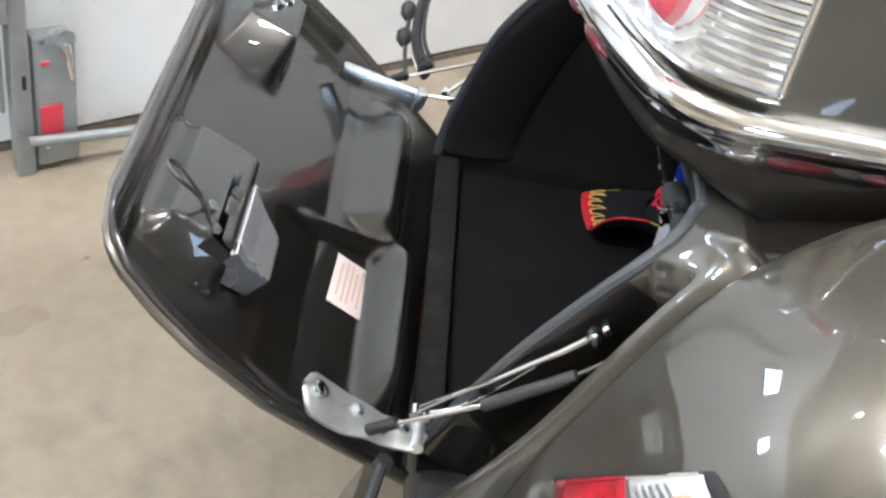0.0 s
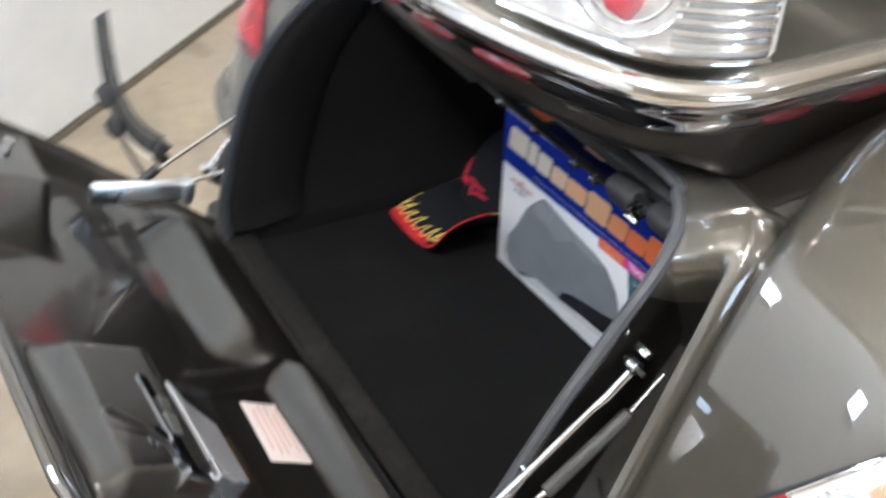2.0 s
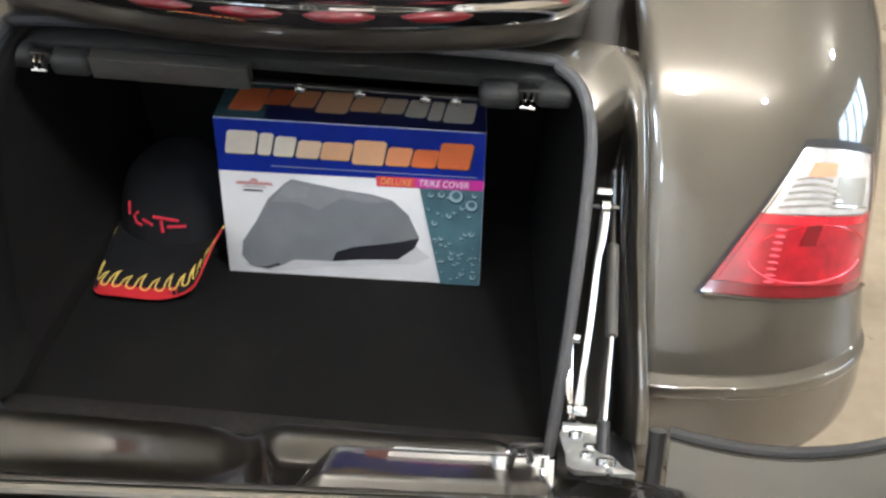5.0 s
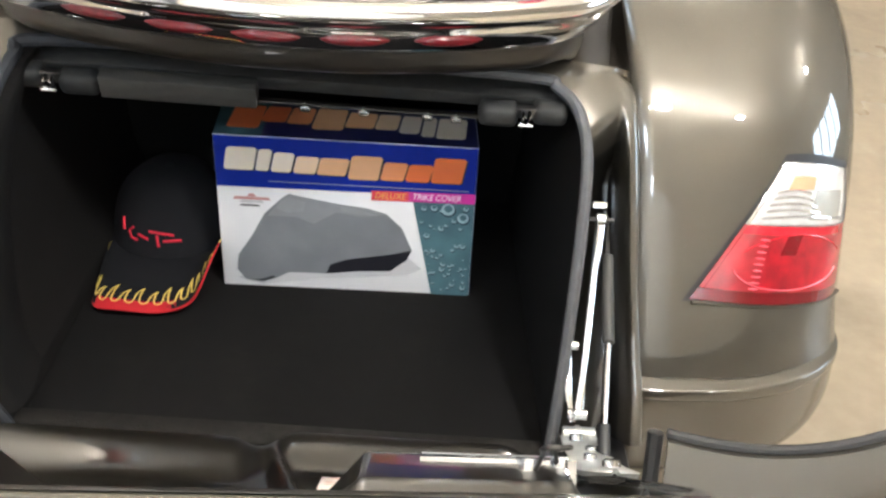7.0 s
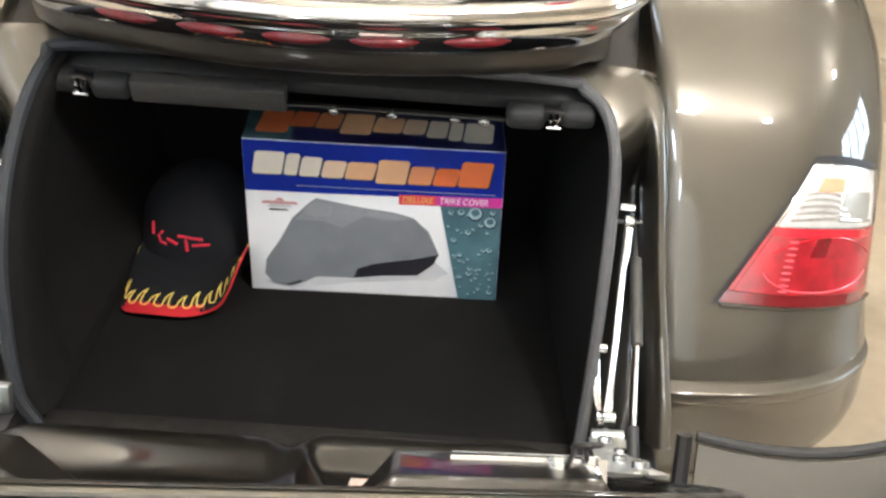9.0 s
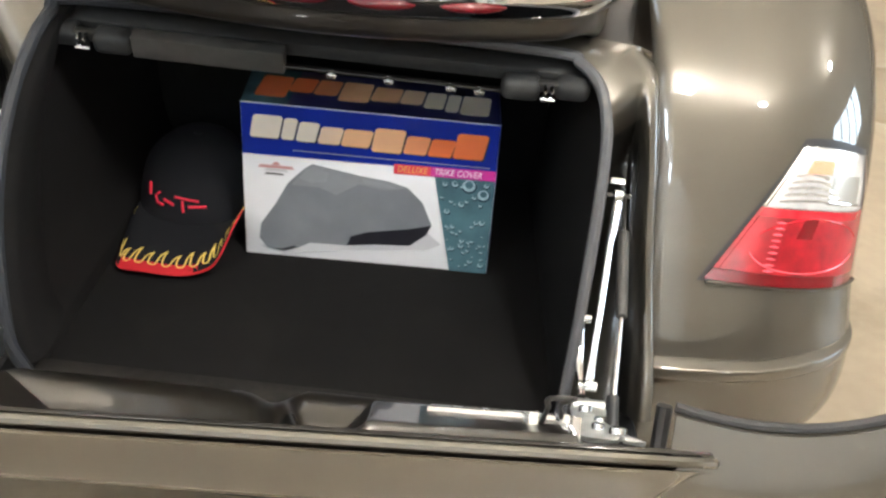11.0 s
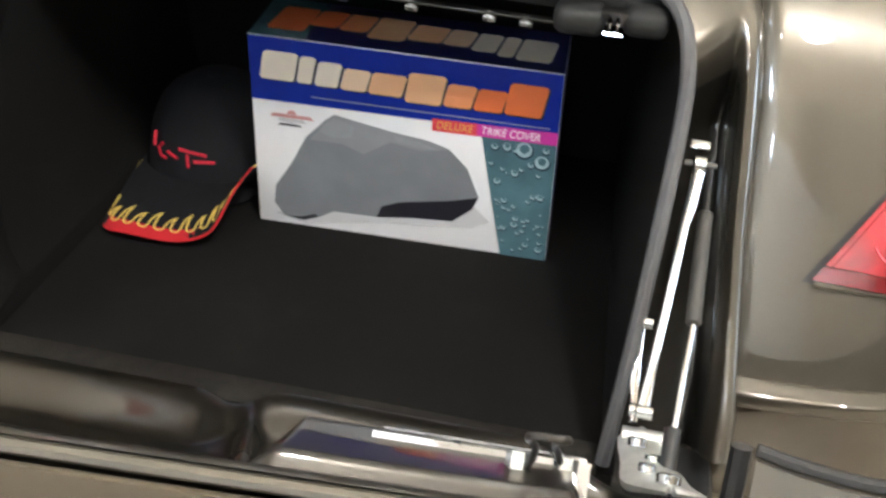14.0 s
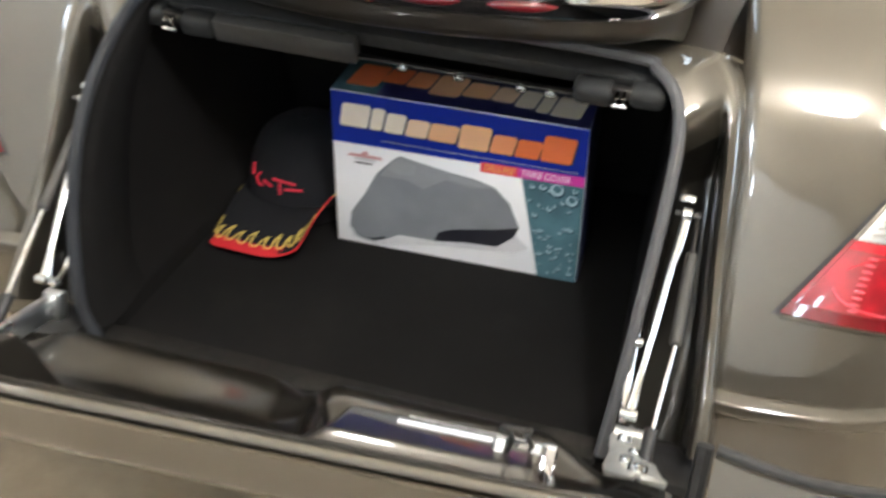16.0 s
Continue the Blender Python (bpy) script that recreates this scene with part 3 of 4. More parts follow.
# lower wings of the rear bumper
for side in (1, -1):
    def wing(a, b, side=side):
        x = 0.47 + (0.36 if side > 0 else 0.25) * a
        top = Vector((side * x, -0.05 - 0.02 * math.sin(math.pi * a), 0.49 - 0.012 * math.sin(math.pi * a) + 0.10 * a * a))
        drop = 0.21 - 0.13 * a * a if side > 0 else 0.03 - 0.012 * a * a
        return top + Vector((0, -0.2, -0.98)) * drop * b + Vector((0, -0.012, 0.0)) * math.sin(math.pi * b)
    w = part("bumper_wing", thicken(grid(wing, spread_of(16), spread_of(10)), 0.012 if side > 0 else 0.005), PAINT if side > 0 else BLACK, trike, "curved bronze-grey bumper wing" if side > 0 else "slim black bumper wing", 60)
    slim = 1.0 if side > 0 else 0.6
    part("edge_strip", tube([Vector(wing(a, 0)) + Vector((0, 0.006, 0.002)) for a in spread_of(16)], 0.0065 * slim, 8), RUBBER if side > 0 else BLACK, w, "dark edge strip")
    part("edge_strip", tube([Vector(wing(a, 0)) + Vector((0, -0.007, -0.003)) for a in spread_of(16)], 0.005 * slim, 8), RUBBER, w, "grey lower edge strip")
    part("end_flange", tube([Vector(wing(0, b)) + Vector((-side * 0.012, 0.01, 0)) for b in spread_of(8)], 0.010, 8), BLACK, w, "dark inner flange")
    part("reflector", tube([Vector(wing(a, 0.97)) for a in (spread_of(8, 0.5, 0.8) if side > 0 else spread_of(8, 0.0, 0.7))], 0.006, 8), REDLENS if side > 0 else CREAM, w, "thin red reflector" if side > 0 else "bright lower edge trim")

# the deck above the opening: bodywork coloured dark for the upper trunk's shade
part("deck", grid(lambda k, w: OUT[k].lerp(Vector((OUT[k].x * 1.16, 0.75, 0.90 - 0.08 * smooth(0.25, 0.38, abs(OUT[k].x)))), w) + Vector((0, 0, 0.02 * math.sin(math.pi * w))), range(72, 289), spread_of(12)), SKIRT_SHADE, trike, "rear deck, coloured dark for the shade under the upper trunk", 60)
part("underbody", rbox((0.9, 1.0, 0.1), pose(0, 0.62, 0.30), 0.03), BLACK, trike)
for side in (1, -1):
    wheel = part("wheel", tube([(side * 0.50, 0.72, 0.31), (side * 0.51, 0.72, 0.31), (side * 0.68, 0.72, 0.31), (side * 0.69, 0.72, 0.31)], [0.27, 0.31, 0.31, 0.27], 40), BLACK, trike, "wide black tyre")
    part("rim", tube([(side * 0.672, 0.72, 0.31), (side * 0.695, 0.72, 0.31)], [0.2, 0.17], 32), CHROME, wheel)

# the upper trunk with its chrome band
def upper(a, z, grow=0.0):
    """A point of the upper trunk's outline: a from -1 (left side) through 0 (rear) to 1."""
    t = abs(a)
    if t < 0.5:
        x = 0.30 * t / 0.5
        y = 0.088 + 0.72 * x * x
    elif t < 0.7:
        b = (t - 0.5) / 0.2 * math.pi / 2
        x = 0.30 + 0.07 * math.sin(b)
        y = 0.153 + 0.03 * math.sin(b) + 0.085 * (1 - math.cos(b))
    else:
        x = 0.37 + 0.01 * (t - 0.7)
        y = 0.268 + (t - 0.7) / 0.3 * 0.5
    c = Vector((0, 0.45, 0))
    d = Vector((math.copysign(x, a), y, 0)) - c
    d = d * (1 + grow / max(d.length, 0.1))
    return c + d + Vector((0, 0, z))


AS = spread_of(121, -1, 1)
top_case = part("upper_trunk", grid(lambda a, b: upper(a, *b), AS, [(0.856, -0.16), (0.853, -0.1), (0.858, -0.05), (0.868, -0.02), (0.885, -0.004), (0.935, -0.008), (0.96, -0.012), (1.05, -0.012), (1.15, -0.02), (1.22, -0.05), (1.26, -0.12), (1.27, -0.25)]),
                PAINT, trike, "bronze-grey upper trunk case", 50)
part("chrome_band", grid(lambda a, b: upper(a, *b), AS, [(0.860, -0.03), (0.864, -0.022), (0.872, -0.012), (0.884, -0.001), (0.900, 0.0095), (0.905, 0.0105), (0.909, 0.014), (0.914, 0.02), (0.922, 0.022), (0.93, 0.019), (0.936, 0.011), (0.939, -0.01)]), CHROME, top_case, "chrome band with a rounded upper bead", 60)
lid_ring = bmesh.new()
lid_ring.faces.new([lid_ring.verts.new(upper(a, 1.27, -0.25)) for a in AS])
part("lid", lid_ring, PAINT, top_case, "bronze-grey trunk lid")
part("front_panel", rbox((0.76, 0.02, 0.37), pose(0, 0.765, 1.06), 0.01), PAINT, top_case)
part("lid", rbox((0.42, 0.34, 0.02), pose(0, 0.585, 1.262), 0.008), PAINT, top_case)
part("skirt", grid(lambda a, b: upper(a, b[0] - 0.05 * smooth(0.56, 0.8, abs(a)) * smooth(0.87, 0.84, b[0]), b[1]), AS, [(0.87, -0.022), (0.862, -0.022), (0.85, -0.024), (0.84, -0.028), (0.834, -0.036), (0.838, -0.06), (0.852, -0.1)]), SKIRT_SHADE, top_case, "dark glossy lower skirt", 60)
for a0, half in ((-0.775, 0.022), (-0.715, 0.022), (-0.32, 0.06), (-0.165, 0.06), (-0.013, 0.06), (0.14, 0.06), (0.303, 0.06), (0.715, 0.022), (0.775, 0.022)):
    pts = [upper(a0 + d, 0.890, 0.0035) for d in spread_of(11, -half, half)]
    part("marker_light", tube(pts, [0.0005, 0.0035, 0.0052, 0.006, 0.0063, 0.0063, 0.0063, 0.006, 0.0052, 0.0035, 0.0005], 10), MARKER, top_case, "small dark red marker light")
    part("marker_rim", tube([upper(a0 + d, 0.890 - 0.0075 * math.cos(math.pi / 2 * d / half / 1.05), 0.0005) for d in spread_of(11, -half, half)], 0.0018, 6), CHROME, top_case)
for side in (1, -1):
    cl = part("corner_lamp", grid(lambda a, z: upper(side * a, z, 0.001), spread_of(30, 0.29, 0.68), spread_of(8, 0.952, 1.11)), REFLECTOR, top_case, "clear wrap-round corner lamp", 60)
    part("clear_lens", grid(lambda a, z: upper(side * a, z, 0.012 * max(min(1, 8 * (a - 0.31), 12 * (0.677 - a)), 0.1) ** 0.5), spread_of(40, 0.30, 0.675), spread_of(8, 0.958, 1.10)), LENSGLASS, cl, "clear ribbed lens")
    part("bezel", tube([upper(side * a, 0.952, 0.004) for a in spread_of(40, 0.29, 0.68)] + [upper(side * 0.68, z, 0.004) for z in spread_of(6, 0.96, 1.11)], 0.004, 8), CHROME, cl, "thin chrome bezel")
    part("bulb", tube([upper(side * 0.5, z, 0.004) for z in spread_of(7, 0.978, 1.06)], [0.006, 0.024, 0.032, 0.035, 0.032, 0.024, 0.006], 16, flat=0.4), REDPALE, cl, "red bulb cover")
    for rad in (0.045, 0.058):
        part("bowl_ring", tube([upper(side * (0.49 + 1.5 * rad * math.cos(t)), 1.02 + rad * math.sin(t), 0.005) for t in spread_of(24, 2.6, 6.8)], 0.0022, 6), CHROME, cl)
    for i in range(12):
        z = 0.966 + 0.0105 * i
        part("rib", tube([upper(side * a, z, 0.006) for a in spread_of(8, 0.56, 0.672)], 0.0035, 6), CHROME, cl)

# struts and hinge arms


def strut_set(s, foot, joint):
    top = Vector((s * 0.389, 0.155, 0.653))
    line = [top, (s * 0.3865, 0.128, 0.622), (s * 0.3835, 0.115, 0.608), (s * 0.379, 0.06, 0.553), (s * 0.374, 0.02, 0.515), (s * 0.371, -0.008, 0.485)]
    st = part("support_rod", tube(line, [0.0062, 0.0058, 0.0045, 0.0042, 0.0042, 0.0062], 12, flat=0.7), CHROME, trike, "bright metal support rod")
    part("end_eye", tube([top - Vector((s * 0.007, 0, 0)), top - Vector((s * 0.005, 0, 0)), top + Vector((s * 0.005, 0, 0)), top + Vector((s * 0.007, 0, 0))], [0.005, 0.0082, 0.0082, 0.005], 14), ZINC, st)
    part("clevis", rbox((0.020, 0.009, 0.010), pose(s * 0.386, 0.166, 0.666, 42, 0, 0), 0.002), ZINC, st, "small bright clevis")
    part("pin", tube([top - Vector((s * 0.014, 0, 0)), top + Vector((s * 0.016, 0, 0))], 0.0028, 8), DARKSTEEL, st)
    gas = part("gas_strut", tube([(s * 0.4035, 0.148, 0.608), (s * 0.4035, 0.146, 0.606), (s * 0.405, 0.057, 0.542), (s * 0.405, 0.055, 0.541)], [0.005, 0.0075, 0.0075, 0.006], 14), GREYPLASTIC, trike, "grey gas strut cylinder")
    part("upper_rod", tube([(s * 0.401, 0.185, 0.640), (s * 0.4035, 0.148, 0.608)], 0.0032, 8), DARKSTEEL, gas)
    part("piston_rod", tube([(s * 0.405, 0.055, 0.541), foot], 0.0028, 10), CHROME, gas)
    part("end_socket", tube([Vector(foot) + Vector((0, 0.02, 0.013)), Vector(foot) - Vector((0, 0.012, 0.008))], 0.0075, 10), BLACK, gas)
    arm = part("hinge_arm", tube(spline([joint, (s * 0.362, 0.03, 0.485), (s * 0.36, 0.075, 0.53), (s * 0.362, 0.11, 0.575)], 12), 0.0045, 10, flat=0.5), CHROME, trike, "thin bright hinge arm")
    for q in ((s * 0.362, 0.06, 0.53), (s * 0.366, 0.0, 0.474), (s * 0.372, -0.012, 0.484)):
        part("pivot", tube([Vector(q) - Vector((s * 0.006, 0, 0)), Vector(q) + Vector((s * 0.008, 0, 0))], 0.0065, 12), ZINC, arm)


strut_set(1, (0.398, -0.052, 0.475), (0.365, -0.012, 0.47))
strut_set(-1, (-0.37, -0.10, 0.495), (-0.345, -0.043, 0.488))

# the open tailgate: x across, v up along the panel from the hinge, n out of its inner face
HINGE = Vector((0, -0.03, 0.40))
VDIR = Vector((0, -0.735, 0.678)).normalized()
NDIR = Vector((0, VDIR.z, -VDIR.y))
GATE_R = [(-0.03, 0.385), (0.0, 0.393), (0.1, 0.42), (0.2, 0.444), (0.3, 0.450), (0.36, 0.443), (0.41, 0.428), (0.435, 0.405), (0.448, 0.375), (0.455, 0.33)]
GATE_L = [(v, -x) for v, x in GATE_R]


def sag(x, v):
    """The panel hangs lower at its left end."""
    return -0.036 * (0.41 - x) / 0.82 * v / 0.45


def gate(x, v, n):
    return HINGE + Vector((x, 0, 0)) + VDIR * v + NDIR * (n + sag(x, v))


def platform(x, v, a, b, c, d):
    """A raised block whose top rises towards the hinge, with sloping ends and a steep front."""
    ends = min(max((x - a) / (b - a), 0), 1) * min(max((d - x) / (d - c), 0), 1)
    return (0.058 - 0.27 * max(v - 0.32, 0)) * ends * smooth(0.275, 0.315, v) * (1 - min(max((v - 0.388) / 0.03, 0), 1))


def gate_height(x, v):
    edge = min(x - lerp_table(GATE_L, v), lerp_table(GATE_R, v) - x, 0.455 - v)
    inner = smooth(0.02, 0.055, edge)
    h = 0.006 * math.exp(-((edge - 0.006) / 0.006) ** 2) - min(max(0.27 * (v - 0.048), 0), 0.028) * inner
    # the rounded bar along the hinge side: wide beside the pocket, narrow under it
    step = smooth(-0.015, 0.03, x)
    mid, half = 0.078 - 0.04 * step, 0.03 - 0.008 * step
    q = min(abs(v - mid) / (half * 1.75), 1)
    h += math.cos(math.pi / 2 * q) ** 2 * 0.034 * smooth(0.03, 0.13, edge) * (1 - 0.45 * math.exp(-((x - 0.008) / 0.02) ** 2))
    h += platform(x, v, 0.08, 0.13, 0.312, 0.338)
    h += platform(x, v, -0.425, -0.335, -0.215, -0.13)
    # the pocket that holds the label, with its raised slanting border
    line = 0.022 + 0.28 * max(v - 0.06, 0)
    pocket = smooth(line, line + 0.02, x) * (1 - smooth(0.36, 0.39, x)) * smooth(0.055, 0.07, v) * (1 - smooth(0.2, 0.24, v))
    h -= 0.007 * pocket
    h += 0.014 * math.exp(-((x - line) / 0.011) ** 2) * smooth(0.05, 0.075, v) * (1 - smooth(0.15, 0.2, v))
    return h


def gate_inner(u, v):
    x = lerp_table(GATE_L, v) * (1 - u) + lerp_table(GATE_R, v) * u
    return gate(x, v, gate_height(x, v))


def gate_outer(u, v):
    x = lerp_table(GATE_L, v) * (1 - u) + lerp_table(GATE_R, v) * u
    edge = min(x - lerp_table(GATE_L, v), lerp_table(GATE_R, v) - x, 0.455 - v, v + 0.03)
    return gate(x, v, -0.012 - 0.05 * smooth(0, 0.1, edge))


VS = spread_of(130, -0.03, 0.455)
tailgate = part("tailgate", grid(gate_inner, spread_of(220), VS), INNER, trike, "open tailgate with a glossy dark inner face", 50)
part("outer_panel", grid(gate_outer, spread_of(60), spread_of(40, -0.03, 0.455)), PAINT, tailgate, "bronze-grey outer panel", 60)
outline = [(lerp_table(GATE_R, v), v) for v in spread_of(40, -0.03, 0.455)] + [(x, 0.455) for x in spread_of(20, 0.3, -0.3)] + [(lerp_table(GATE_L, v), v) for v in spread_of(40, 0.455, -0.03)]
part("rim_bead", tube([gate(x, v, -0.004) for x, v in outline], 0.005, 8), PAINT, tailgate, "rounded painted rim")

GATE_TURN = Matrix(((1, 0, 0), (0, VDIR.y, NDIR.y), (0, VDIR.z, NDIR.z))).to_4x4()


def gate_pose(x, v, n, turn=0):
    return Matrix.Translation(gate(x, v, n)) @ GATE_TURN @ pose(0, 0, 0, 0, 0, turn)


TAG_POSE = gate_pose(0.128, 0.095, gate_height(0.128, 0.095) + 0.001) @ pose(0, 0, 0, -15, 0, 3)
tag = part("label", rbox((0.104, 0.053, 0.0012), TAG_POSE, 0.0004), TAG, tailgate, "pale pink rectangular printed label")
for i, (w, dy) in enumerate(((0.07, 0.016), (0.085, 0.007), (0.085, -0.001), (0.06, -0.009), (0.08, -0.017))):
    part("print_line", rbox((w, 0.0022, 0.0008), TAG_POSE @ pose(-0.003, dy, 0.0008), 0), TAGINK, tag)

# the cast bracket: a curved strip from the panel up to the struts
CAST = spline([(0.393, 0.165, 0.012), (0.390, 0.125, 0.014), (0.384, 0.075, 0.020), (0.379, 0.035, 0.036), (0.376, 0.005, 0.056)], 24)


def cast(w, k):
    c = CAST[k]
    t = k / 23
    half = 0.033 - 0.010 * smooth(0.25, 0.75, t)
    half *= math.sqrt(max(1 - max(1 - t / 0.14, 0) ** 2, 0.02)) * math.sqrt(max(1 - max((t - 0.9) / 0.1, 0) ** 2, 0.1))
    return gate(c.x + w * half, c.y, c.z + 0.006 * (1 - w * w) + 0.005 * math.exp(-((t - 0.55) / 0.1) ** 2))


plate = part("hinge_bracket", thicken(grid(cast, spread_of(12, -1, 1), range(24)), 0.006), CASTZINC, tailgate, "cast zinc hinge bracket", 50)
for x, v, n, r in ((0.392, 0.146, 0.018, 0.0105), (0.379, 0.088, 0.022, 0.008), (0.387, 0.055, 0.03, 0.009), (0.372, 0.03, 0.043, 0.009)):
    part("bolt", tube([gate(x, v, n), gate(x, v, n + 0.007), gate(x, v, n + 0.009)], [r, r, 0.7 * r], 12), ZINC, plate)
part("lug", tube([gate(0.358, 0.012, 0.052), gate(0.396, 0.012, 0.052)], 0.008, 14), CASTZINC, plate, "cast hinge barrel")
# at the left side the bracket is a slim upright bar with a clevis
bar_a, bar_b = Vector((-0.333, -0.182, 0.516)), Vector((-0.329, -0.05, 0.484))
bar_m = Matrix.Translation((bar_a + bar_b) / 2) @ pose(0, 0, 0, math.degrees(math.atan2(bar_b.z - bar_a.z, bar_b.y - bar_a.y)), 0, 0)
bar = part("hinge_bracket", rbox((0.016, 0.15, 0.03), bar_m, 0.006, 3), ZINC, tailgate, "slim zinc hinge bar")
for dx, dy in ((0.005, -0.02), (0.005, 0.045)):
    part("bolt", tube([bar_m @ Vector((dx - 0.002, dy, 0)), bar_m @ Vector((dx + 0.005, dy, 0))], 0.006, 6), ZINC, bar)
part("clevis", rbox((0.026, 0.014, 0.036), bar_m @ pose(0.004, 0.062, 0.002), 0.003), ZINC, bar)
for s_ in (1, -1):
    hook = part("striker_hook", tube(spline([gate(s_ * 0.302, 0.336, 0.010), gate(s_ * 0.302, 0.351, 0.028), gate(s_ * 0.297, 0.376, 0.038), gate(s_ * 0.304, 0.411, 0.042), gate(s_ * 0.299, 0.428, 0.042),
                                             gate(s_ * 0.287, 0.428, 0.042), gate(s_ * 0.281, 0.411, 0.040), gate(s_ * 0.286, 0.376, 0.034), gate(s_ * 0.282, 0.356, 0.018), gate(s_ * 0.280, 0.341, 0.008)], 30), 0.0024, 8), DARKSTEEL, tailgate, "bent dark metal striker hook")
    for x, v in ((0.306, 0.341), (0.276, 0.354)):
        part("nut", tube([gate(s_ * x, v, 0.0), gate(s_ * x, v, 0.03)], 0.008, 6), ZINC, hook)

# the chrome lock housing on the panel
LOCK = [(0.3090, -0.02, 0.0), (0.3090, 0.0300, 0.0), (0.3070, 0.0308, 0.001), (0.3050, 0.0304, 0.003), (0.2820, 0.0205, 0.009), (0.2790, 0.0200, 0.0105), (0.2490, 0.016, 0.028), (0.2430, 0.012, 0.031), (0.2450, -0.025, 0.03)]
LOCK_BACK = [(0.3430, -0.02, 0.0), (0.3410, 0.0285, 0.0), (0.3095, 0.0260, 0.0), (0.3095, -0.02, 0.0)]


def lock_profile(rows, x0, x1):
    """A prism along x whose ends taper with the profile."""
    bm = bmesh.new()
    ends = [[bm.verts.new(gate(x0 + k, v, n)) for v, n, k in rows], [bm.verts.new(gate(x1 - k, v, n)) for v, n, k in rows]]
    for i in range(len(rows)):
        j = (i + 1) % len(rows)
        bm.faces.new((ends[0][i], ends[0][j], ends[1][j], ends[1][i]))
    bm.faces.new(ends[0][::-1])
    bm.faces.new(ends[1])
    bmesh.ops.recalc_face_normals(bm, faces=bm.faces)
    return bm


lock = part("lock_housing", lock_profile(LOCK, 0.182, 0.320), SATIN, tailgate, "chrome lock housing with a tapered lip", 25)
part("mirror_face", lock_profile(LOCK_BACK, 0.180, 0.322), DARKMIRROR, lock, "dark mirror-like face", 25)
LOCK_FACE = Matrix.Translation(gate(0.252, 0.326, 0.0280)) @ GATE_TURN @ pose(0, 0, 0, 4, 0, 0)
part("catch_plate", rbox((0.03, 0.003, 0.02), LOCK_FACE @ pose(0, 0, 0.0) @ pose(0, 0, 0, 90, 0, 0), 0.001), GREYPLASTIC, lock, "small dark catch plate")
part("sticker", rbox((0.018, 0.0024, 0.016), LOCK_FACE @ pose(-0.03, 0, 0.0) @ pose(0, 0, 0, 90, 0, 0), 0.0008), GREYPLASTIC, lock, "small dark sticker")

# wiring at the left wing
wire = part("wire", tube(spline([(-0.47, -0.08, 0.44), (-0.50, -0.088, 0.462), (-0.53, -0.092, 0.488), (-0.559, -0.092, 0.518), (-0.575, -0.092, 0.53)], 16), 0.004, 8), BLACK, trike, "black wire with two plugs")
part("plug", tube([(-0.522, -0.094, 0.478), (-0.53, -0.096, 0.486), (-0.54, -0.096, 0.496), (-0.546, -0.094, 0.502)], [0.006, 0.014, 0.014, 0.006], 12), BLACK, wire)
part("plug", tube([(-0.556, -0.094, 0.513), (-0.563, -0.096, 0.52), (-0.574, -0.096, 0.531), (-0.58, -0.094, 0.538)], [0.006, 0.013, 0.014, 0.008], 12), BLACK, wire)
part("valance", rbox((0.92, 0.08, 0.17), pose(0, 0.045, 0.29), 0.02), BLACK, trike, "black lower valance")

# ---------------------------------------------------------------- the cover's box in the trunk
box = thing("product_box", (0.066, 0.40, 0.383), "blue and white printed cardboard box standing in the trunk", "box")
BW, BH, BD = 0.364, 0.252, 0.115
# the soft carton leans a little to one side
SKEW = Matrix(((1, -0.033, 0, 0), (0, 1, 0, 0), (0, 0.012, 1, 0), (0, 0, 0, 1)))
FACE = Matrix.Translation((-0.1115, 0.3375, 0.3835)) @ pose(0, 0, 0, 0, 0, 2.2) @ pose(0, 0, 0, 90, 0, 0) @ SKEW
LID = FACE @ pose(0, BH, 0) @ pose(0, 0, 0, -90, 0, 0)
part("carton", rbox((BW, BH, BD), FACE @ pose(BW / 2, BH / 2, -BD / 2 - 0.001), 0.0015), PAPER, box, "white cardboard carton")


def print_on(name, pts, mat, level, m=FACE, h=BH, parent=box):
    """A printed patch, its corners as shares of the face."""
    part(name, slab([(u * BW, w * h) for u, w in pts], 0.0002, m @ pose(0, 0, 0.0003 + 0.00025 * level)), mat, parent)


print_on("blue_band", [(0.002, 0.68), (0.998, 0.69), (0.998, 0.998), (0.002, 0.998)], BLUE, 0)
print_on("thin_line", [(0.2, 0.722), (0.97, 0.722), (0.97, 0.727), (0.2, 0.727)], PALEPRINT, 1)
print_on("rain_panel", [(0.757, 0.64), (0.843, 0.002), (0.998, 0.002), (0.998, 0.66)], TEAL, 0)
print_on("banner", [(0.595, 0.637), (0.74, 0.640), (0.74, 0.703), (0.595, 0.70)], REDPRINT, 2)
print_on("banner", [(0.74, 0.640), (0.998, 0.644), (0.998, 0.709), (0.74, 0.703)], MAGENTA, 2)
COVER = [(0.276, 0.649), (0.325, 0.635), (0.465, 0.599), (0.579, 0.58), (0.654, 0.549), (0.715, 0.46), (0.758, 0.31), (0.739, 0.24), (0.673, 0.155), (0.583, 0.151), (0.414, 0.117),
         (0.265, 0.113), (0.218, 0.072), (0.159, 0.036), (0.09, 0.05), (0.058, 0.119), (0.066, 0.22), (0.127, 0.363), (0.178, 0.511), (0.248, 0.62)]
print_on("ground_shade", [(0.06, 0.06), (0.16, 0.02), (0.42, 0.085), (0.74, 0.13), (0.8, 0.18), (0.74, 0.26), (0.3, 0.2)], SOFTPRINT, 0)
print_on("covered_trike", COVER, GREYPRINT, 1)
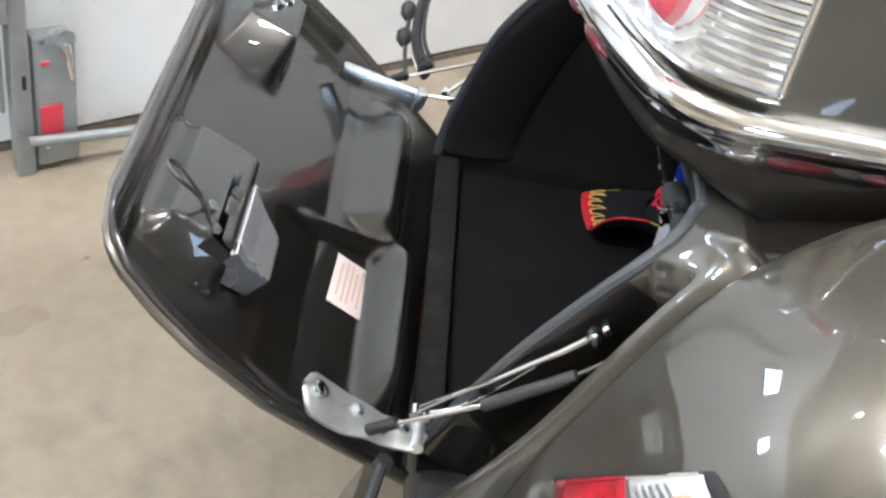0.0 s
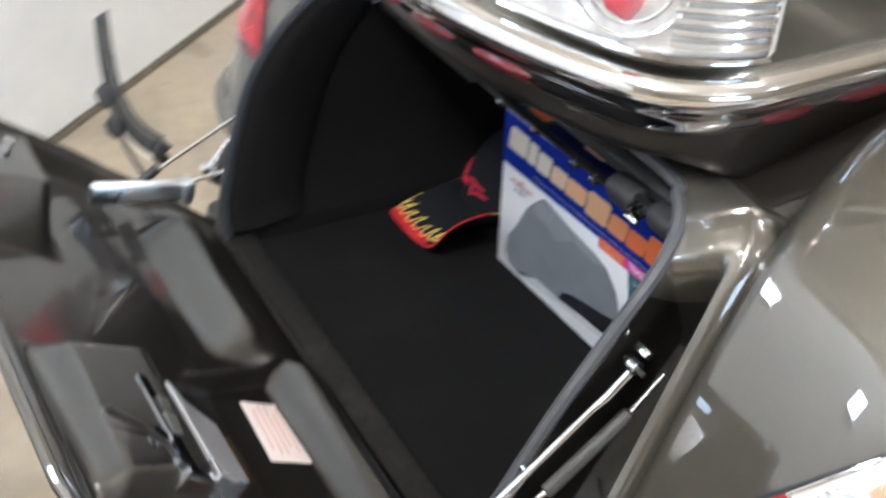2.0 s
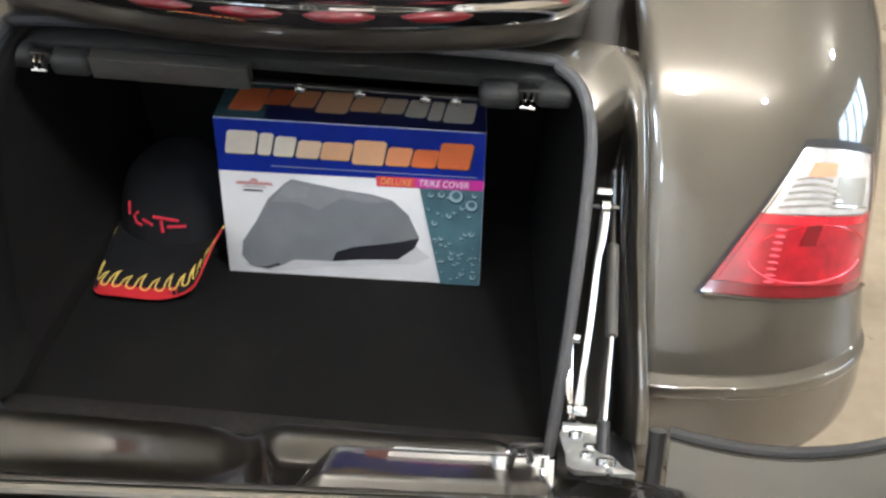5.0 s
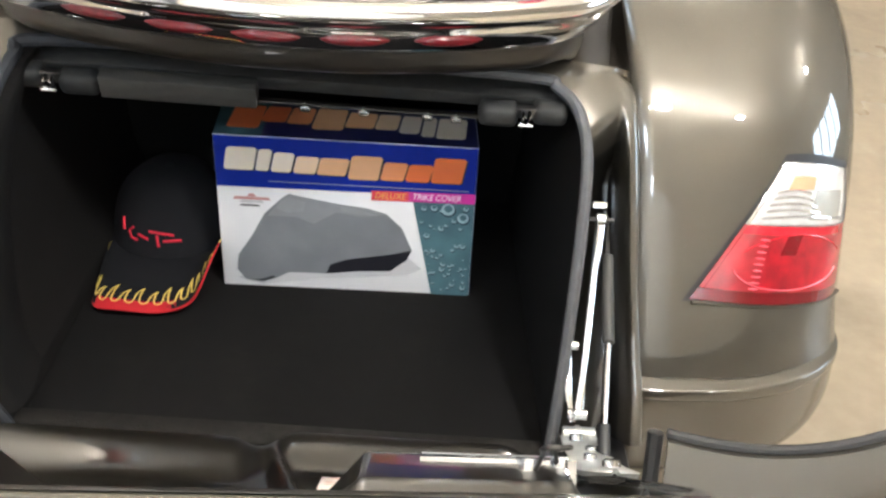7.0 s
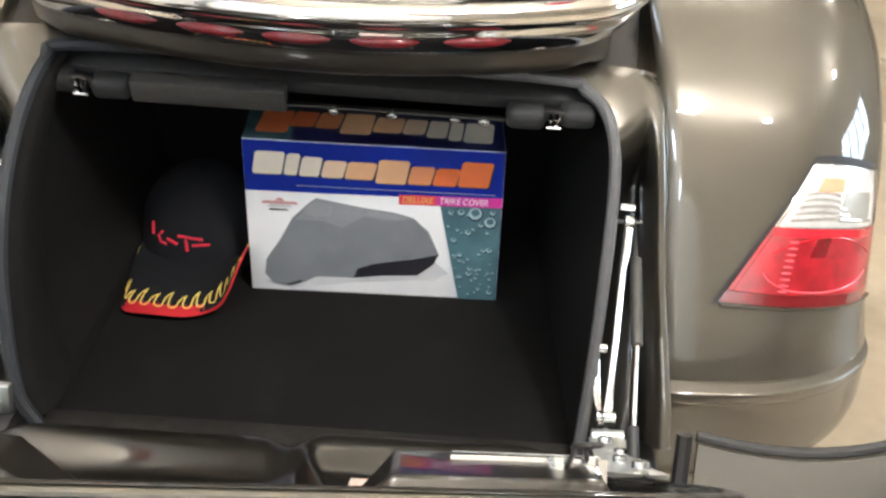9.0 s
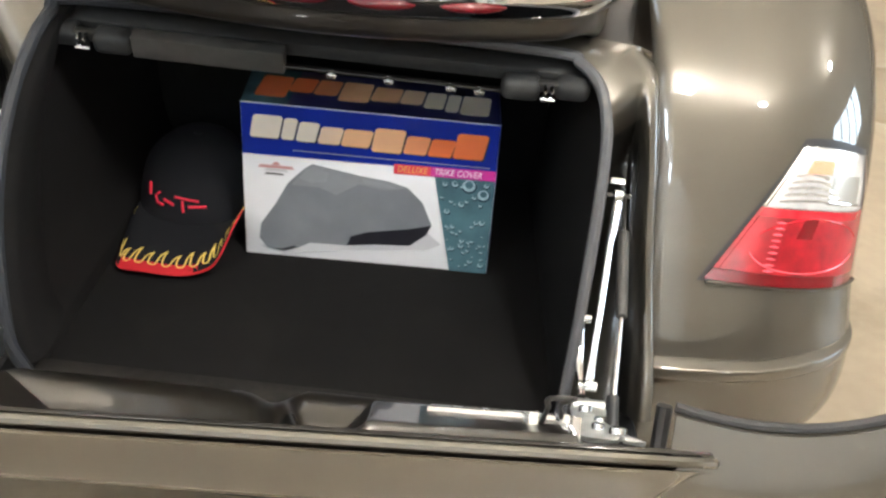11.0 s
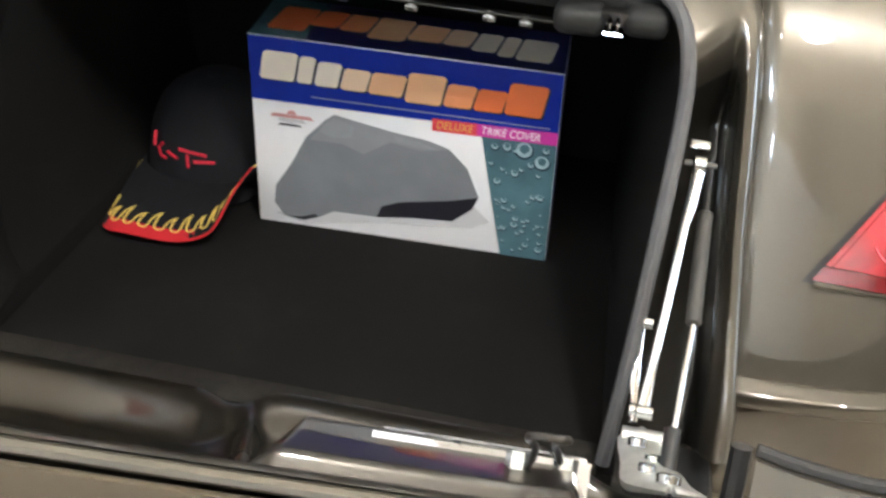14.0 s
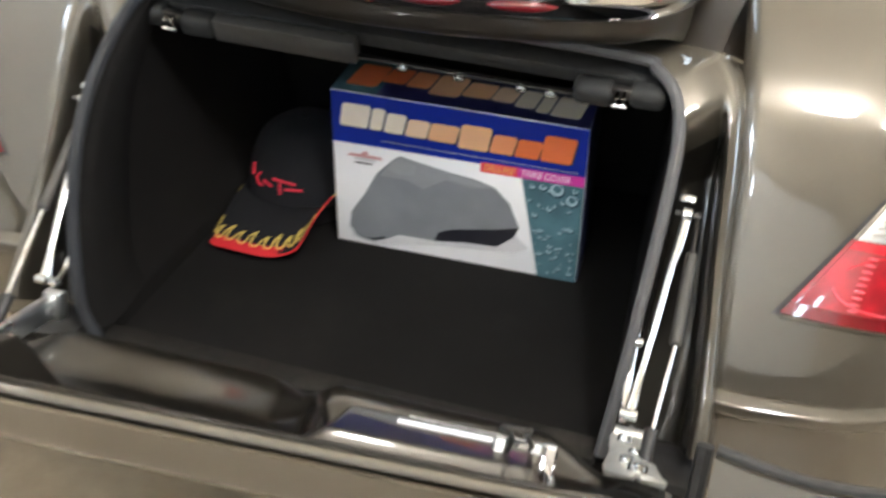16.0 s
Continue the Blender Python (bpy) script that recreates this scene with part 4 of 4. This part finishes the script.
print_on("fold", [(0.276, 0.645), (0.325, 0.632), (0.465, 0.596), (0.579, 0.577), (0.65, 0.546), (0.56, 0.52), (0.46, 0.545), (0.37, 0.46), (0.30, 0.5), (0.19, 0.5), (0.25, 0.617)], FOLDPRINT, 2)
print_on("fold", [(0.245, 0.6), (0.28, 0.63), (0.34, 0.6), (0.33, 0.54), (0.27, 0.525), (0.225, 0.55)], HAZEPRINT, 3)
print_on("fold", [(0.47, 0.585), (0.56, 0.565), (0.62, 0.535), (0.55, 0.535), (0.48, 0.555)], HAZEPRINT, 3)
print_on("dark_skirt", [(0.758, 0.31), (0.739, 0.24), (0.673, 0.155), (0.538, 0.143), (0.414, 0.117), (0.432, 0.183), (0.494, 0.222), (0.672, 0.274)], DARKPRINT, 3)
print_on("wheel_arc", [(0.10, 0.05), (0.16, 0.04), (0.21, 0.07), (0.2, 0.085), (0.15, 0.055)], DARKPRINT, 3)
for i, (u0, u1, w0, w1, mat) in enumerate(((0.06, 0.205, 0.6, 0.618, REDSOFT), (0.085, 0.18, 0.58, 0.598, SOFTPRINT), (0.085, 0.165, 0.558, 0.568, DARKPRINT), (0.115, 0.15, 0.62, 0.64, REDSOFT))):
    print_on("emblem", [(u0, w0), (u1, w0), (u1 - 0.01, w1), (u0 + 0.01, w1)], mat, 2)
rng = random.Random(4)
drops = [(0.955, 0.545, 0.026), (0.895, 0.60, 0.03), (0.80, 0.60, 0.012), (0.84, 0.605, 0.015), (0.965, 0.61, 0.012)]
while len(drops) < 46:
    w = rng.uniform(0.03, 0.6)
    u = rng.uniform(0.78 + (0.6 - w) * 0.115, 0.98)
    r = rng.choice((0.004, 0.006, 0.008, 0.011, 0.013))
    if all(abs(u - a) * 1.44 > 0.7 * (r + c) * 1.44 or abs(w - b) > (r + c) * 1.4 for a, b, c in drops):
        drops.append((u, w, r))
for u, w, r in drops:
    oval = lambda k, dx, dy: [(u + dx + k * r * math.cos(t), w + dy + 1.45 * k * r * math.sin(t)) for t in spread_of(12, 0, 2 * math.pi * 11 / 12)]
    print_on("drop_shade", oval(1.05, 0.001, -0.006), DROPDARK, 1)
    print_on("drop", oval(0.9, 0, 0), DROP, 2)
    print_on("drop_core", oval(0.55, 0.001, 0.006), TEAL, 3)
# the name on the band and on the lid: one plain slanted block for each character
NAME = [(0.040, 0.150, 0.79, 0.932), (0.160, 0.208, 0.79, 0.925), (0.218, 0.292, 0.787, 0.91), (0.302, 0.385, 0.785, 0.893), (0.392, 0.50, 0.783, 0.892), (0.51, 0.625, 0.766, 0.915),
        (0.634, 0.722, 0.77, 0.885), (0.73, 0.82, 0.77, 0.88), (0.828, 0.945, 0.77, 0.929)]
INKS = [CREAM, CREAM, CREAM, CREAM2, PEACH, PEACH, ORANGE2, ORANGE, ORANGE]


def block(a, b, c, d, k=0.0):
    s = 0.012
    return [(a + k, c - k), (b - 0.012 + k, c - k), (b - 0.004 + k, c + 0.012 - k), (b + s + k, d - 0.012 - k), (b + s - 0.008 + k, d - k), (a + s + 0.008 + k, d - k), (a + s - 0.004 + k, d - 0.012 - k), (a - 0.006 + k, c + 0.014 - k)]


for (a, b, c, d), ink in zip(NAME, INKS):
    print_on("name_shadow", block(a, b, c, d, 0.006), DARKPRINT, 1)
    print_on("name_block", block(a, b, c, d), ink, 2)
print_on("lid_print", [(0.002, 0.01), (0.998, 0.01), (0.998, 0.99), (0.002, 0.99)], NAVY, 0, LID, BD)
print_on("lid_print", [(0.002, 0.01), (0.18, 0.01), (0.2, 0.99), (0.002, 0.99)], TEAL, 1, LID, BD)
for (a, b, c, d), ink in zip(NAME, INKS):
    f = lambda q: [(1 - u, 0.12 + 0.75 * (0.95 - w) / 0.2) for u, w in q]
    print_on("name_block", f(block(a, b, c, d)), ink, 2, LID, BD)
print_on("side_print", [(0.002, 0.002), (0.998, 0.002), (0.998, 0.998), (0.002, 0.998)], NAVY, 0, FACE @ pose(BW, 0, 0) @ pose(0, 0, 0, 0, 90, 0) @ Matrix.Diagonal((BD / BW, 1, 1, 1)))


def words(text, size, m, mat, parent):
    cu = bpy.data.curves.new("words", "FONT")
    cu.body, cu.size, cu.extrude, cu.shear = text, size, 0.0001, 0.2
    tmp = bpy.data.objects.new("words", cu)
    me = bpy.data.meshes.new_from_object(tmp)
    bpy.data.objects.remove(tmp)
    me.materials.append(mat)
    me.transform(m)
    return place(new("words", me), parent)


words("DELUXE", 0.0145, FACE @ pose(0.607 * BW, 0.652 * BH, 0.0013) @ Matrix.Diagonal((0.82, 1, 1, 1)), YELLOWPRINT, box)
words("TRIKE COVER", 0.0145, FACE @ pose(0.752 * BW, 0.655 * BH, 0.0013) @ Matrix.Diagonal((0.78, 1, 1, 1)), PAPER, box)

# ---------------------------------------------------------------- the cap
cap = thing("baseball_cap", (-0.205, 0.40, 0.383), "black cloth baseball cap with a red brim edge and yellow flames", "cap")
CC = Vector((-0.205, 0.44, 0.388))


def crown(t, p):
    r = 0.09 * (1 + 0.03 * math.cos(6 * t))
    peak = 0.135 * math.sin(p) ** 0.85
    flat = 1 - 0.12 * max(0, -math.sin(t)) * math.sin(2 * p)
    return CC + Vector((r * math.cos(t) * math.cos(p) ** 0.75 * flat, 0.105 * math.sin(t) * math.cos(p) ** 0.75 * flat, peak))


part("crown", grid(crown, spread_of(48, 0, 2 * math.pi * 47 / 48), spread_of(14, 0, math.pi / 2 * 0.985), True), TWILL, cap, "black cloth crown", 70)
part("button", tube([CC + Vector((0, 0, 0.13)), CC + Vector((0, 0, 0.1365)), CC + Vector((0, 0, 0.139))], [0.008, 0.008, 0.004], 12), TWILL, cap)


# the brim's edge: flat in front, curling up where it leans on the box
BRIM = spline([(-0.288, 0.315, 0.392), (-0.284, 0.27, 0.391), (-0.273, 0.2475, 0.394), (-0.243, 0.2405, 0.398), (-0.215, 0.241, 0.396), (-0.186, 0.245, 0.394), (-0.160, 0.245, 0.402),
               (-0.140, 0.245, 0.416), (-0.130, 0.250, 0.432), (-0.123, 0.259, 0.448), (-0.117, 0.28, 0.462), (-0.112, 0.318, 0.468)], 121)


def brim(a, r, lift=0.0):
    """a from -1 to 1 across the brim, r from the crown to the edge."""
    t = math.radians(-90 + 72 * a)
    inner = CC + Vector((0.089 * math.cos(t), 0.104 * math.sin(t), 0.032 - 0.012 * a * a))
    f = min(max((a + 1) / 2, 0), 0.9999) * 120
    edge = BRIM[int(f)].lerp(BRIM[int(f) + 1], f - int(f))
    p = inner.lerp(edge, r)
    return p + Vector((0, 0, lift + 0.006 * math.sin(math.pi * r)))


bill = part("brim", thicken(grid(lambda a, r: brim(a, r), spread_of(40, -1, 1), spread_of(12, 0, 0.99)), 0.003), TWILL, cap, "curved black brim", 60)
part("brim_edge", thicken(grid(lambda a, r: brim(a, r, 0.0012), spread_of(40, -1, 1), spread_of(5, 0.86, 1.025)), 0.002), REDTWILL, bill, "red brim edge", 60)
STEP = 0.132
for i in range(15):
    a = -0.99 + STEP * i
    lean, lean_next = [0.02 if j < 3 else (0.075 if j < 11 else 0.045) for j in (i, i + 1)]
    rise, rise_next = [0.24 - 0.05 * (j % 2) - (0.06 if j < 2 else 0) for j in (i, i + 1)]
    pts = [brim(a + lean, 0.9 - rise, 0.0046), brim(a + 0.02 + lean * 0.3, 0.9 - rise * 0.6, 0.0046), brim(a + 0.03, 0.885, 0.0044), brim(a + 0.064, 0.915, 0.0044),
           brim(a + 0.1, 0.89, 0.0044), brim(a + STEP + lean_next * 0.35 - 0.02, 0.9 - rise_next * 0.6, 0.0046), brim(a + STEP + lean_next, 0.9 - rise_next, 0.0046)]
    part("flame", tube(spline(pts, 22), [0.0004, 0.0008] + [0.0013] * 18 + [0.0008, 0.0004], 6, flat=0.6), YELLOWTHREAD, bill, "embroidered yellow flame")

part("flame", tube(spline([brim(-0.985 + 0.03 * (i % 2), 0.86 - 0.1 * i, 0.003) for i in range(8)], 30), 0.0011, 6, flat=0.6), YELLOWTHREAD, bill, "embroidered yellow flame")


def on_crown(x, z):
    """A point on the crown's front."""
    found, miss = None, 9
    for t in spread_of(70, math.pi * 1.05, math.pi * 1.95):
        for p in spread_of(40, 0.05, 1.3):
            q = crown(t, p)
            e = (q.x - x) ** 2 + (q.z - z) ** 2
            if e < miss:
                found, miss = q, e
    return found + Vector((0, -0.0015, 0.0008))


for bars in (((-0.264, 0.46), (-0.263, 0.444)), ((-0.246, 0.455), (-0.254, 0.448), (-0.249, 0.44), (-0.24, 0.443)), ((-0.237, 0.447), (-0.222, 0.446)), ((-0.222, 0.456), (-0.184, 0.452)), ((-0.209, 0.454), (-0.208, 0.436)), ((-0.2, 0.446), (-0.176, 0.444))):
    part("stitching", tube([on_crown(x, z) for x, z in bars], 0.0022, 6), REDTHREAD, cap, "red stitched bars")
